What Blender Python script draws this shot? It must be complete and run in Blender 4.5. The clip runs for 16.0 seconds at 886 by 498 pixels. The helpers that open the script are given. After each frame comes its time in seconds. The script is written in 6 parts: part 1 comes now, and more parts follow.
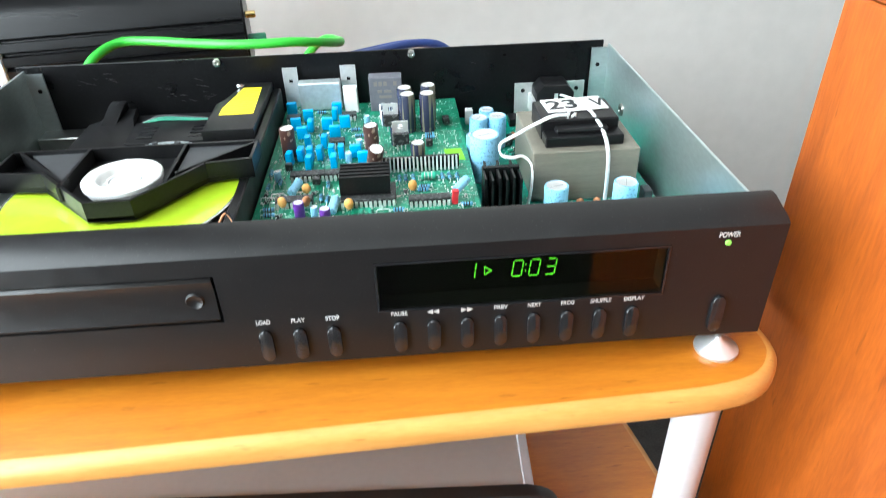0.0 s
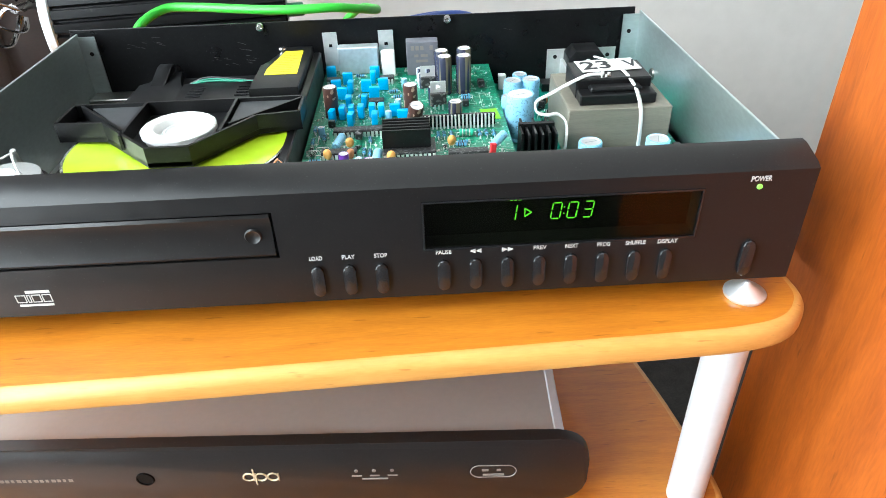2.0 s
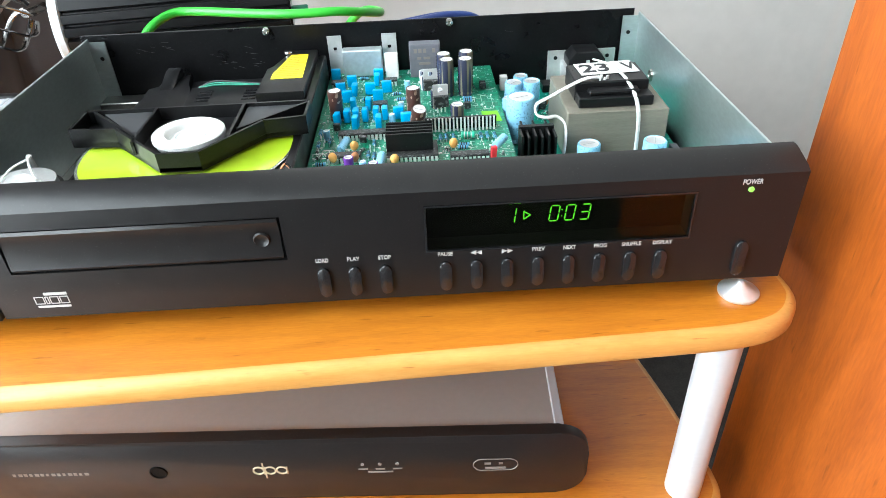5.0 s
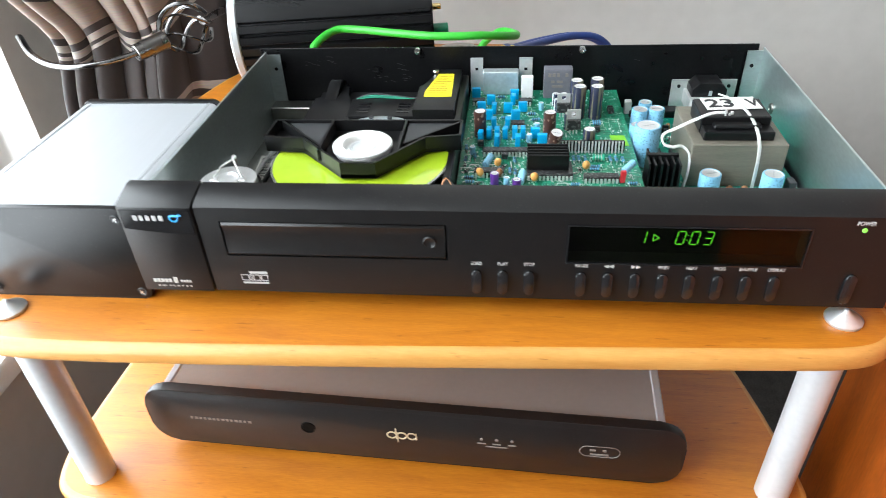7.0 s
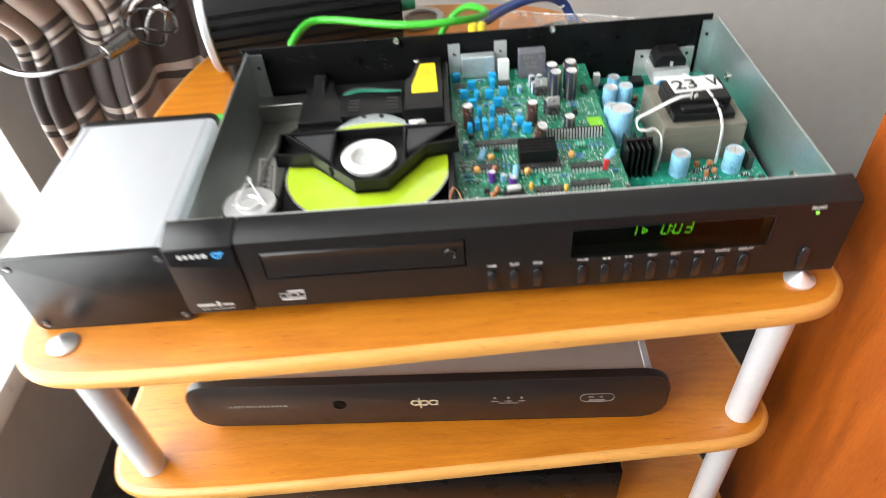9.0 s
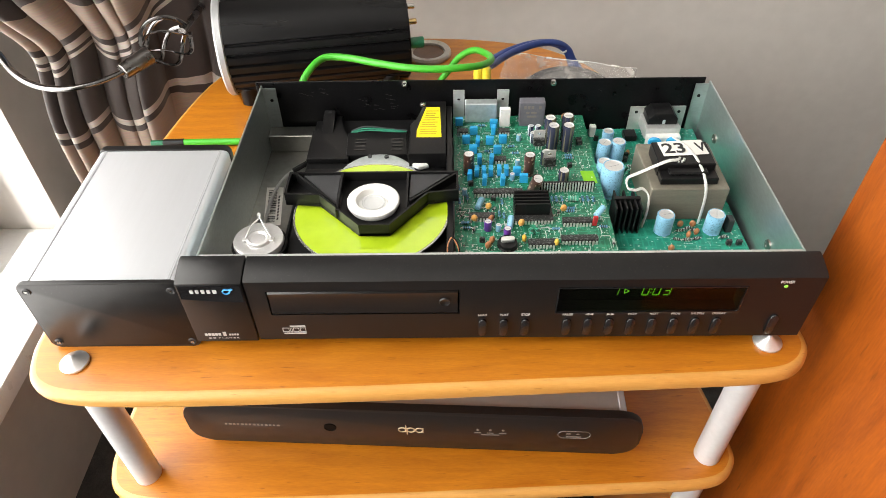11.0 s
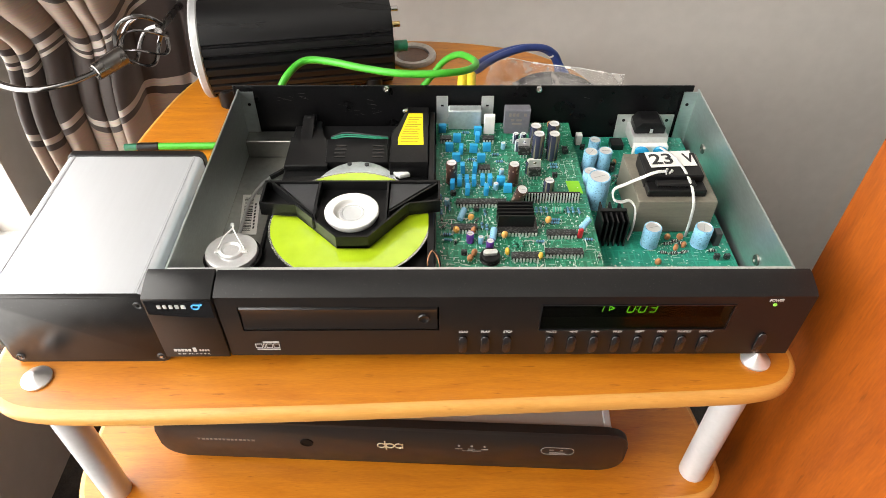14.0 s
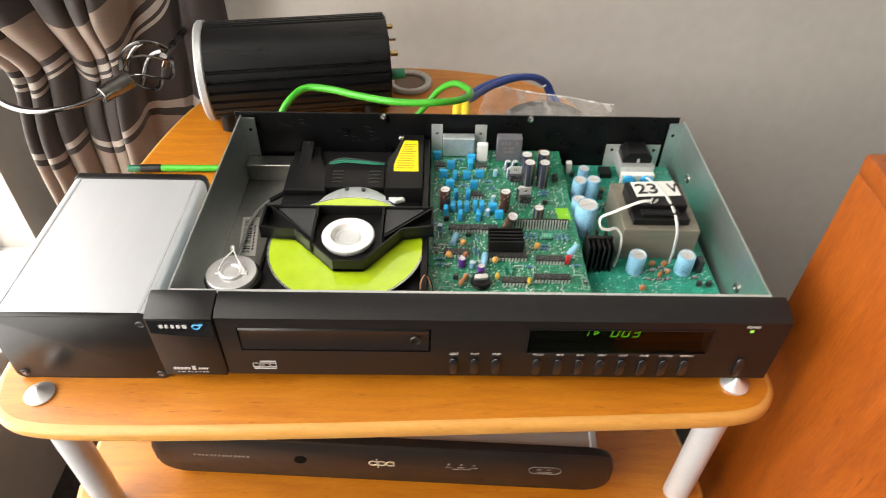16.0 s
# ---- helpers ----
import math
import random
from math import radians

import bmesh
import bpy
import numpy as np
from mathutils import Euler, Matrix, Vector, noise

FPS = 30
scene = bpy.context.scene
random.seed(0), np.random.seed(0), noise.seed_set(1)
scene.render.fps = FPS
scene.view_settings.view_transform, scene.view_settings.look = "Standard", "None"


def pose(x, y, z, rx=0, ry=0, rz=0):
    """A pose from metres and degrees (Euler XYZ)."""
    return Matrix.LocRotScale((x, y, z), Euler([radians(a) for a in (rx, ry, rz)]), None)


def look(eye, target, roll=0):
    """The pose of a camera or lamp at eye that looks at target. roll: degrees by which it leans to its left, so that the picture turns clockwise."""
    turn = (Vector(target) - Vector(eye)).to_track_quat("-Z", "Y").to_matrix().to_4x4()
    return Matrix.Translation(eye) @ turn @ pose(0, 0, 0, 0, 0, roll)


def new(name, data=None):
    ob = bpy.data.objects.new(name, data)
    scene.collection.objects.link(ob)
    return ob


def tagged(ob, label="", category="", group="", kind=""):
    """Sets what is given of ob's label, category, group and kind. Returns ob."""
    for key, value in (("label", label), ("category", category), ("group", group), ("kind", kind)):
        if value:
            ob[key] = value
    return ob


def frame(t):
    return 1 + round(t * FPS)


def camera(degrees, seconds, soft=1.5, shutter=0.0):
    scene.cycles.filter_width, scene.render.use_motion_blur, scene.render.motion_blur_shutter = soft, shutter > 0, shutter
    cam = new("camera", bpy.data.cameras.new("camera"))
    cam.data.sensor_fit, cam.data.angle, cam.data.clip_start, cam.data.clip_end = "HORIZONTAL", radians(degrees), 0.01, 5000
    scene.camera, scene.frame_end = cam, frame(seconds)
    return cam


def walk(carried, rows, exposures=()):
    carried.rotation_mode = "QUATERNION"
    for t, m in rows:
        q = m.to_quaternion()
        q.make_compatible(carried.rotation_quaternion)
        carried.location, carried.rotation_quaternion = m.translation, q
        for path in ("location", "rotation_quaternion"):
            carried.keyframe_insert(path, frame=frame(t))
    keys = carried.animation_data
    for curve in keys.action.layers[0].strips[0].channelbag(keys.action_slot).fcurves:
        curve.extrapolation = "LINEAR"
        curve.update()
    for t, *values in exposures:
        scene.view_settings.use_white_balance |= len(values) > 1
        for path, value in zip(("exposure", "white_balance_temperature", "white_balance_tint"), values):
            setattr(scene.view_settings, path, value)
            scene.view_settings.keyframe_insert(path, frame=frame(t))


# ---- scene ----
cam = camera(67.0, 16.0, soft=0.75, shutter=0.5)
PATH = [
    (0, (0.269, -0.228, 0.23), (0.365, 1.432, -0.881), -1.7),
    (0.5, (0.268, -0.239, 0.219), (0.349, 1.406, -0.916), -1.6),
    (1, (0.259, -0.244, 0.219), (0.33, 1.402, -0.915), -1.9),
    (1.5, (0.257, -0.249, 0.219), (0.316, 1.397, -0.915), -1.9),
    (2, (0.255, -0.253, 0.221), (0.301, 1.394, -0.913), -2.0),
    (2.5, (0.256, -0.252, 0.223), (0.297, 1.395, -0.911), -2.0),
    (3, (0.256, -0.254, 0.225), (0.295, 1.398, -0.901), -2.2),
    (3.5, (0.255, -0.258, 0.225), (0.288, 1.389, -0.911), -2.3),
    (4, (0.257, -0.259, 0.225), (0.287, 1.381, -0.92), -2.8),
    (4.2, (0.257, -0.259, 0.224), (0.29, 1.383, -0.917), -2.7),
    (6.3, (0.254, -0.27, 0.246), (0.203, 1.353, -0.922), -0.9),
    (6.5, (0.249, -0.28, 0.247), (0.137, 1.358, -0.894), -0.9),
    (6.7, (0.240, -0.297, 0.252), (0.059, 1.341, -0.881), -1.7),
    (7, (0.223, -0.303, 0.273), (0.02, 1.311, -0.891), -3.0),
    (7.5, (0.19, -0.305, 0.295), (0.185, 1.275, -0.932), -2.9),
    (8, (0.181, -0.305, 0.297), (0.292, 1.218, -0.995), -1.1),
    (8.3, (0.189, -0.301, 0.293), (0.270, 1.190, -1.038), -1.3),
    (8.5, (0.19, -0.295, 0.292), (0.264, 1.171, -1.066), -0.6),
    (8.8, (0.191, -0.294, 0.305), (0.234, 1.172, -1.055), -1.4),
    (9, (0.183, -0.303, 0.354), (0.136, 1.14, -1.031), -5.3),
    (9.2, (0.171, -0.305, 0.38), (0.149, 1.112, -1.031), -3.4),
    (11.5, (0.184, -0.299, 0.4), (0.174, 1.148, -0.982), -0.6),
    (12, (0.186, -0.297, 0.4), (0.189, 1.155, -0.976), -0.0),
    (12.5, (0.187, -0.295, 0.398), (0.193, 1.15, -0.984), 0.0),
    (13, (0.187, -0.292, 0.397), (0.197, 1.149, -0.989), 0.1),
    (13.5, (0.186, -0.287, 0.396), (0.2, 1.152, -0.992), 0.2),
    (14, (0.186, -0.282, 0.396), (0.204, 1.153, -0.998), 0.4),
    (14.5, (0.185, -0.276, 0.4), (0.214, 1.144, -1.008), 0.3),
    (15, (0.184, -0.279, 0.4), (0.194, 1.14, -1.009), 0.1),
    (15.5, (0.183, -0.285, 0.402), (0.156, 1.151, -0.99), -1.4),
    (16, (0.188, -0.292, 0.413), (0.219, 1.178, -0.943), 1.5),
]
EXPOSURES = [(0, 0.16, 5900, 2), (4.2, 0.04, 5950, 2), (6.3, -0.12, 5850, 4), (7.0, -0.33, 6050, 5), (7.5, -0.50, 6700, 9), (8.2, -0.35, 6800, 9), (9.2, -0.38, 6500, 9), (11.3, -0.64, 7100, 11), (14.5, -0.57, 7100, 11), (16, -0.68, 7250, 11)]
walk(cam, [(t, look(eye, target, roll)) for t, eye, target, roll in PATH], EXPOSURES)

# ---- light ----
world = bpy.data.worlds.new("world")
scene.world = world
world.use_nodes = True
wn = world.node_tree.nodes
wl = world.node_tree.links
sky = wn.new("ShaderNodeTexSky")
sky.sky_type = "NISHITA"
sky.sun_disc = False
sky.sun_elevation = radians(38)
sky.sun_rotation = radians(-100)
wn["Background"].inputs["Strength"].default_value = 0.12
wl.new(sky.outputs["Color"], wn["Background"].inputs["Color"])


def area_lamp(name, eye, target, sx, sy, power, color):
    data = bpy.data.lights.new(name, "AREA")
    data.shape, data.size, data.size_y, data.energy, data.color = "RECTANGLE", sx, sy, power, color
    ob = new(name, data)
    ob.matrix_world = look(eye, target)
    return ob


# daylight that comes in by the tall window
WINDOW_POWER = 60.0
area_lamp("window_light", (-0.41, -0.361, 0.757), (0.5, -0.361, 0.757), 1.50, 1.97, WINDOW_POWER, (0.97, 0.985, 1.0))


# ---- materials ----
def material(name, color, rough=0.5, metal=0.0, vary=0.15, grain=40.0, bump=0.0, stretch=(1, 1, 1), spec=0.5, coat=0.0, rough_vary=0.1, second=None, dust=0.0):
    m = bpy.data.materials.new(name)
    m.use_nodes = True
    n, l = m.node_tree.nodes, m.node_tree.links
    b = n["Principled BSDF"]
    b.inputs["Metallic"].default_value = metal
    b.inputs["Specular IOR Level"].default_value = spec
    b.inputs["Coat Weight"].default_value = coat
    b.inputs["Coat Roughness"].default_value = 0.12
    tc = n.new("ShaderNodeTexCoord")
    mp = n.new("ShaderNodeMapping")
    mp.inputs["Scale"].default_value = stretch
    l.new(tc.outputs["Object"], mp.inputs["Vector"])
    fine, wide = n.new("ShaderNodeTexNoise"), n.new("ShaderNodeTexNoise")
    fine.inputs["Scale"].default_value, fine.inputs["Detail"].default_value = grain * 8, 6
    wide.inputs["Scale"].default_value, wide.inputs["Detail"].default_value = grain, 4
    for t in (fine, wide):
        l.new(mp.outputs["Vector"], t.inputs["Vector"])
    add = n.new("ShaderNodeMath")
    add.operation = "ADD"
    l.new(fine.outputs["Fac"], add.inputs[0])
    l.new(wide.outputs["Fac"], add.inputs[1])
    ramp = n.new("ShaderNodeValToRGB")
    half = n.new("ShaderNodeMath")
    half.operation = "MULTIPLY"
    half.inputs[1].default_value = 0.5
    l.new(add.outputs[0], half.inputs[0])
    l.new(half.outputs[0], ramp.inputs["Fac"])
    c2 = second or tuple(min(1.0, c * (1 + vary)) for c in color)
    c1 = tuple(c * (1 - vary) for c in color)
    ramp.color_ramp.elements[0].position, ramp.color_ramp.elements[1].position = 0.36, 0.64
    ramp.color_ramp.elements[0].color, ramp.color_ramp.elements[1].color = (*c1, 1), (*c2, 1)
    out = ramp.outputs["Color"]
    if dust:
        sp = n.new("ShaderNodeTexNoise")
        sp.inputs["Scale"].default_value, sp.inputs["Detail"].default_value = 900, 2
        l.new(tc.outputs["Object"], sp.inputs["Vector"])
        r2 = n.new("ShaderNodeValToRGB")
        r2.color_ramp.elements[0].position, r2.color_ramp.elements[1].position = 0.66, 0.74
        l.new(sp.outputs["Fac"], r2.inputs["Fac"])
        mix = n.new("ShaderNodeMix")
        mix.data_type = "RGBA"
        sc = n.new("ShaderNodeMath")
        sc.operation = "MULTIPLY"
        sc.inputs[1].default_value = dust
        l.new(r2.outputs["Color"], sc.inputs[0])
        l.new(sc.outputs[0], mix.inputs[0])
        l.new(out, mix.inputs[6])
        mix.inputs[7].default_value = (0.4, 0.39, 0.37, 1)
        out = mix.outputs[2]
    l.new(out, b.inputs["Base Color"])
    rr = n.new("ShaderNodeMapRange")
    rr.inputs["To Min"].default_value, rr.inputs["To Max"].default_value = max(0.02, rough - rough_vary), min(1.0, rough + rough_vary)
    l.new(wide.outputs["Fac"], rr.inputs["Value"])
    l.new(rr.outputs["Result"], b.inputs["Roughness"])
    if bump:
        bp = n.new("ShaderNodeBump")
        bp.inputs["Strength"].default_value, bp.inputs["Distance"].default_value = bump, 0.0006
        l.new(half.outputs[0], bp.inputs["Height"])
        l.new(bp.outputs["Normal"], b.inputs["Normal"])
    return m


def wood(name, light, dark, stretch, scale=14.0, rough=0.34, coat=0.25, knots=0.0):
    """Veneer: long grain along the axis with the smallest stretch, broad clouding and thin dark flecks."""
    m = bpy.data.materials.new(name)
    m.use_nodes = True
    n, l = m.node_tree.nodes, m.node_tree.links
    b = n["Principled BSDF"]
    b.inputs["Coat Weight"].default_value, b.inputs["Coat Roughness"].default_value = coat, 0.22
    tc, mp = n.new("ShaderNodeTexCoord"), n.new("ShaderNodeMapping")
    mp.inputs["Scale"].default_value = stretch
    l.new(tc.outputs["Object"], mp.inputs["Vector"])
    big, fine, fleck = (n.new("ShaderNodeTexNoise") for _ in range(3))
    for t, s, d, dist in ((big, scale, 5, 0.6), (fine, scale * 9, 8, 0.2), (fleck, scale * 3.2, 3, 0.0)):
        t.inputs["Scale"].default_value, t.inputs["Detail"].default_value, t.inputs["Distortion"].default_value = s, d, dist
        l.new(mp.outputs["Vector"], t.inputs["Vector"])
    ramp = n.new("ShaderNodeValToRGB")
    ramp.color_ramp.elements[0].position, ramp.color_ramp.elements[1].position = 0.3, 0.68
    ramp.color_ramp.elements[0].color, ramp.color_ramp.elements[1].color = (*dark, 1), (*light, 1)
    mx = n.new("ShaderNodeMath")
    mx.operation = "MULTIPLY_ADD"
    mx.inputs[1].default_value = 0.35
    l.new(fine.outputs["Fac"], mx.inputs[0])
    sc = n.new("ShaderNodeMath")
    sc.operation = "MULTIPLY"
    sc.inputs[1].default_value = 0.65
    l.new(big.outputs["Fac"], sc.inputs[0])
    l.new(sc.outputs[0], mx.inputs[2])
    l.new(mx.outputs[0], ramp.inputs["Fac"])
    fr = n.new("ShaderNodeValToRGB")
    fr.color_ramp.elements[0].position, fr.color_ramp.elements[1].position = 0.66, 0.74
    l.new(fleck.outputs["Fac"], fr.inputs["Fac"])
    fs = n.new("ShaderNodeMath")
    fs.operation = "MULTIPLY"
    fs.inputs[1].default_value = 0.62
    l.new(fr.outputs["Color"], fs.inputs[0])
    mix = n.new("ShaderNodeMix")
    mix.data_type = "RGBA"
    l.new(fs.outputs[0], mix.inputs[0])
    l.new(ramp.outputs["Color"], mix.inputs[6])
    mix.inputs[7].default_value = (dark[0] * 0.5, dark[1] * 0.4, dark[2] * 0.4, 1)
    l.new(mix.outputs[2], b.inputs["Base Color"])
    rr = n.new("ShaderNodeMapRange")
    rr.inputs["To Min"].default_value, rr.inputs["To Max"].default_value = rough - 0.08, rough + 0.1
    l.new(big.outputs["Fac"], rr.inputs["Value"])
    l.new(rr.outputs["Result"], b.inputs["Roughness"])
    bp = n.new("ShaderNodeBump")
    bp.inputs["Strength"].default_value, bp.inputs["Distance"].default_value = 0.12, 0.0004
    l.new(fine.outputs["Fac"], bp.inputs["Height"])
    l.new(bp.outputs["Normal"], b.inputs["Normal"])
    return m


def glowing(name, color, strength):
    m = bpy.data.materials.new(name)
    m.use_nodes = True
    b = m.node_tree.nodes["Principled BSDF"]
    b.inputs["Base Color"].default_value = (*color, 1)
    b.inputs["Emission Color"].default_value = (*color, 1)
    b.inputs["Emission Strength"].default_value = strength
    return m


def clear(name, tint, gloss_rough=0.05, ior=1.45):
    """A thin clear sheet: tinted see-through with a Fresnel gloss."""
    m = bpy.data.materials.new(name)
    m.use_nodes = True
    n, l = m.node_tree.nodes, m.node_tree.links
    for node in list(n):
        if node.type == "BSDF_PRINCIPLED":
            n.remove(node)
    tr, gl, mx, lw = n.new("ShaderNodeBsdfTransparent"), n.new("ShaderNodeBsdfGlossy"), n.new("ShaderNodeMixShader"), n.new("ShaderNodeLayerWeight")
    p5, ma = n.new("ShaderNodeMath"), n.new("ShaderNodeMath")
    p5.operation, ma.operation = "POWER", "MULTIPLY_ADD"
    lw.inputs["Blend"].default_value, p5.inputs[1].default_value = 0.5, 5.0
    f0 = ((ior - 1) / (ior + 1)) ** 2
    ma.inputs[1].default_value, ma.inputs[2].default_value = 1 - f0, f0
    l.new(lw.outputs["Facing"], p5.inputs[0])
    l.new(p5.outputs[0], ma.inputs[0])
    tr.inputs["Color"].default_value = (*tint, 1)
    gl.inputs["Roughness"].default_value = gloss_rough
    l.new(ma.outputs[0], mx.inputs[0])
    l.new(tr.outputs[0], mx.inputs[1])
    l.new(gl.outputs[0], mx.inputs[2])
    l.new(mx.outputs[0], n["Material Output"].inputs["Surface"])
    return m


SHELF_WOOD = wood("shelf_cherry_veneer", (0.57, 0.205, 0.014), (0.38, 0.112, 0.007), (1.2, 9, 9))
EDGE_WOOD = wood("shelf_edge_beech", (0.62, 0.325, 0.085), (0.50, 0.225, 0.045), (1.2, 9, 9), rough=0.4)
CABINET_WOOD = wood("speaker_cherry_veneer", (0.34, 0.080, 0.0055), (0.165, 0.031, 0.0022), (9, 7, 1.1), scale=9, rough=0.42, coat=0.15)
WALL_PAINT = material("wall_paint", (0.53, 0.50, 0.467), 0.85, vary=0.04, grain=6, bump=0.15)
# dark colour chosen to hold back light bounced inside the room
BOUNCE_CUT_PAINT = material("bounce_cut_paint", (0.22, 0.19, 0.16), 0.85, vary=0.05, grain=6)
CEILING_PAINT = material("ceiling_paint", (0.66, 0.65, 0.63), 0.9, vary=0.03, grain=5)
CARPET = material("carpet", (0.055, 0.052, 0.05), 0.95, vary=0.35, grain=60, bump=0.8)
FACE_BLACK = material("black_painted_aluminium", (0.0075, 0.0072, 0.0075), 0.33, vary=0.18, grain=120, bump=0.04, dust=0.05, spec=0.38)
GLOSS_BLACK = material("gloss_black_plastic", (0.010, 0.010, 0.011), 0.10, vary=0.1, grain=60, rough_vary=0.04)
SATIN_BLACK = material("satin_black_plastic", (0.0075, 0.0075, 0.008), 0.33, vary=0.25, grain=90, bump=0.1, dust=0.04, spec=0.27)
PANEL_BLACK = material("black_coated_steel", (0.005, 0.005, 0.0055), 0.30, vary=0.3, grain=50, dust=0.04, spec=0.22)
GREY_BLACK = material("dark_grey_plastic", (0.034, 0.035, 0.038), 0.5, vary=0.15, grain=90, bump=0.1)
ZINC = material("galvanised_steel", (0.57, 0.64, 0.64), 0.33, metal=0.92, vary=0.07, grain=26, stretch=(1, 1, 2.5), rough_vary=0.05)
ZINC_DULL = material("dull_galvanised_steel", (0.33, 0.33, 0.31), 0.32, metal=1.0, vary=0.10, grain=24, rough_vary=0.05)
BRIGHT_ZINC = material("bright_zinc", (0.60, 0.61, 0.60), 0.36, metal=0.6, vary=0.08)
STEEL = material("bright_steel", (0.72, 0.72, 0.71), 0.2, metal=1.0, vary=0.06, grain=60)
SPUN = material("spun_aluminium", (0.74, 0.74, 0.74), 0.34, metal=0.65, vary=0.05, grain=50)
CASE_EDGE = material("case_edge_aluminium", (0.40, 0.41, 0.43), 0.4, metal=0.3, vary=0.03)
ALU = material("anodised_aluminium", (0.56, 0.575, 0.60), 0.42, metal=0.5, vary=0.015, grain=60, stretch=(1, 0.05, 1), rough_vary=0.02)
TUBE_PAINT = material("silver_tube_paint", (0.62, 0.62, 0.63), 0.36, metal=0.25, vary=0.04, grain=30)
WHITE_PRINT = material("white_print", (0.43, 0.43, 0.42), 0.6, vary=0.04)
BLUE_PRINT = material("blue_print", (0.03, 0.30, 0.65), 0.5, vary=0.05)
GOLD_PRINT = material("pale_gold_print", (0.50, 0.42, 0.28), 0.5, vary=0.05)


# ---- mesh helpers ----
def thing(name, base, label, category, group="", kind=""):
    ob = new(name)
    ob.location = base
    ob.empty_display_size = 0.01
    return tagged(ob, label, category, group, kind)


def finish(bm, smooth=True):
    me = bpy.data.meshes.new("mesh")
    bmesh.ops.recalc_face_normals(bm, faces=bm.faces)
    bm.to_mesh(me)
    bm.free()
    if smooth:
        me.polygons.foreach_set("use_smooth", [True] * len(me.polygons))
        me.set_sharp_from_angle(angle=radians(35))
    return me


def place(ob, parent):
    """Hang ob under parent and keep its mesh in world places."""
    ob.parent = parent
    ob.matrix_parent_inverse = world_of(parent).inverted()
    return ob


def world_of(ob):
    m = ob.matrix_basis.copy()
    return m if ob.parent is None else world_of(ob.parent) @ ob.matrix_parent_inverse @ m


def part(name, bm, mat, parent, label=""):
    me = finish(bm) if isinstance(bm, bmesh.types.BMesh) else bm
    if mat is not None:
        me.materials.clear()
        me.materials.append(mat)
    ob = new(name, me)
    if label:
        ob["label"] = label
    return place(ob, parent) if parent is not None else ob


def piece(name, me, parent, m, label=""):
    """A part that shares its mesh with its likes, at the world pose m."""
    ob = new(name, me)
    ob.matrix_basis = m
    if label:
        ob["label"] = label
    return place(ob, parent)


def mesh_of(bm, *mats):
    me = finish(bm)
    for m in mats:
        me.materials.append(m)
    return me


def B():
    return bmesh.new()


def box(bm, x0, x1, y0, y1, z0, z1, bevel=0.0, seg=2, mi=0):
    r = bmesh.ops.create_cube(bm, size=1.0)
    vs = r["verts"]
    for v in vs:
        v.co = Vector(((x0 + x1) / 2 + v.co.x * (x1 - x0), (y0 + y1) / 2 + v.co.y * (y1 - y0), (z0 + z1) / 2 + v.co.z * (z1 - z0)))
    fs = {f for v in vs for f in v.link_faces}
    for f in fs:
        f.material_index = mi
    if bevel:
        es = list({e for v in vs for e in v.link_edges})
        bmesh.ops.bevel(bm, geom=es, offset=bevel, segments=seg, affect="EDGES", profile=0.5)
    return bm


def lathe(bm, profile, seg=24, m=None, mi=0):
    """Turn a profile of (radius, height) round z, then put it at m."""
    m = m or Matrix.Identity(4)
    rings = []
    for r, h in profile:
        if r < 1e-6:
            rings.append([bm.verts.new(m @ Vector((0, 0, h)))])
        else:
            rings.append([bm.verts.new(m @ Vector((r * math.cos(2 * math.pi * k / seg), r * math.sin(2 * math.pi * k / seg), h))) for k in range(seg)])
    for a, b in zip(rings, rings[1:]):
        for k in range(seg):
            if len(a) == 1 and len(b) == 1:
                continue
            if len(a) == 1:
                f = bm.faces.new((a[0], b[k], b[(k + 1) % seg]))
            elif len(b) == 1:
                f = bm.faces.new((a[k], a[(k + 1) % seg], b[0]))
            else:
                f = bm.faces.new((a[k], a[(k + 1) % seg], b[(k + 1) % seg], b[k]))
            f.material_index = mi
    return bm


def aim(p0, p1):
    """The pose at p0 whose z axis points to p1."""
    d = Vector(p1) - Vector(p0)
    return Matrix.Translation(p0) @ d.to_track_quat("Z", "Y").to_matrix().to_4x4()


def rod(bm, p0, p1, r, seg=16, bevel=0.0, r2=None, mi=0):
    h = (Vector(p1) - Vector(p0)).length
    r2 = r if r2 is None else r2
    prof = [(0, 0), (r - bevel, 0), (r, bevel), (r2, h - bevel), (r2 - bevel, h), (0, h)] if bevel else [(0, 0), (r, 0), (r2, h), (0, h)]
    return lathe(bm, prof, seg, aim(p0, p1), mi)


def prism(bm, outline, z0, z1, bevel=0.0, m=None, seg=2, mi=0):
    m = m or Matrix.Identity(4)
    lo = [bm.verts.new((x, y, z0)) for x, y in outline]
    hi = [bm.verts.new((x, y, z1)) for x, y in outline]
    fs = [bm.faces.new(lo[::-1]), bm.faces.new(hi)]
    k = len(outline)
    for i in range(k):
        fs.append(bm.faces.new((lo[i], lo[(i + 1) % k], hi[(i + 1) % k], hi[i])))
    for f in fs:
        f.material_index = mi
    vs = lo + hi
    if bevel:
        es = [e for f in fs[:2] for e in f.edges]
        r = bmesh.ops.bevel(bm, geom=es, offset=bevel, segments=seg, affect="EDGES", profile=0.5)
        vs = list({v for f in r["faces"] for v in f.verts} | {v for v in vs if v.is_valid})
    bmesh.ops.transform(bm, matrix=m, verts=vs)
    return bm


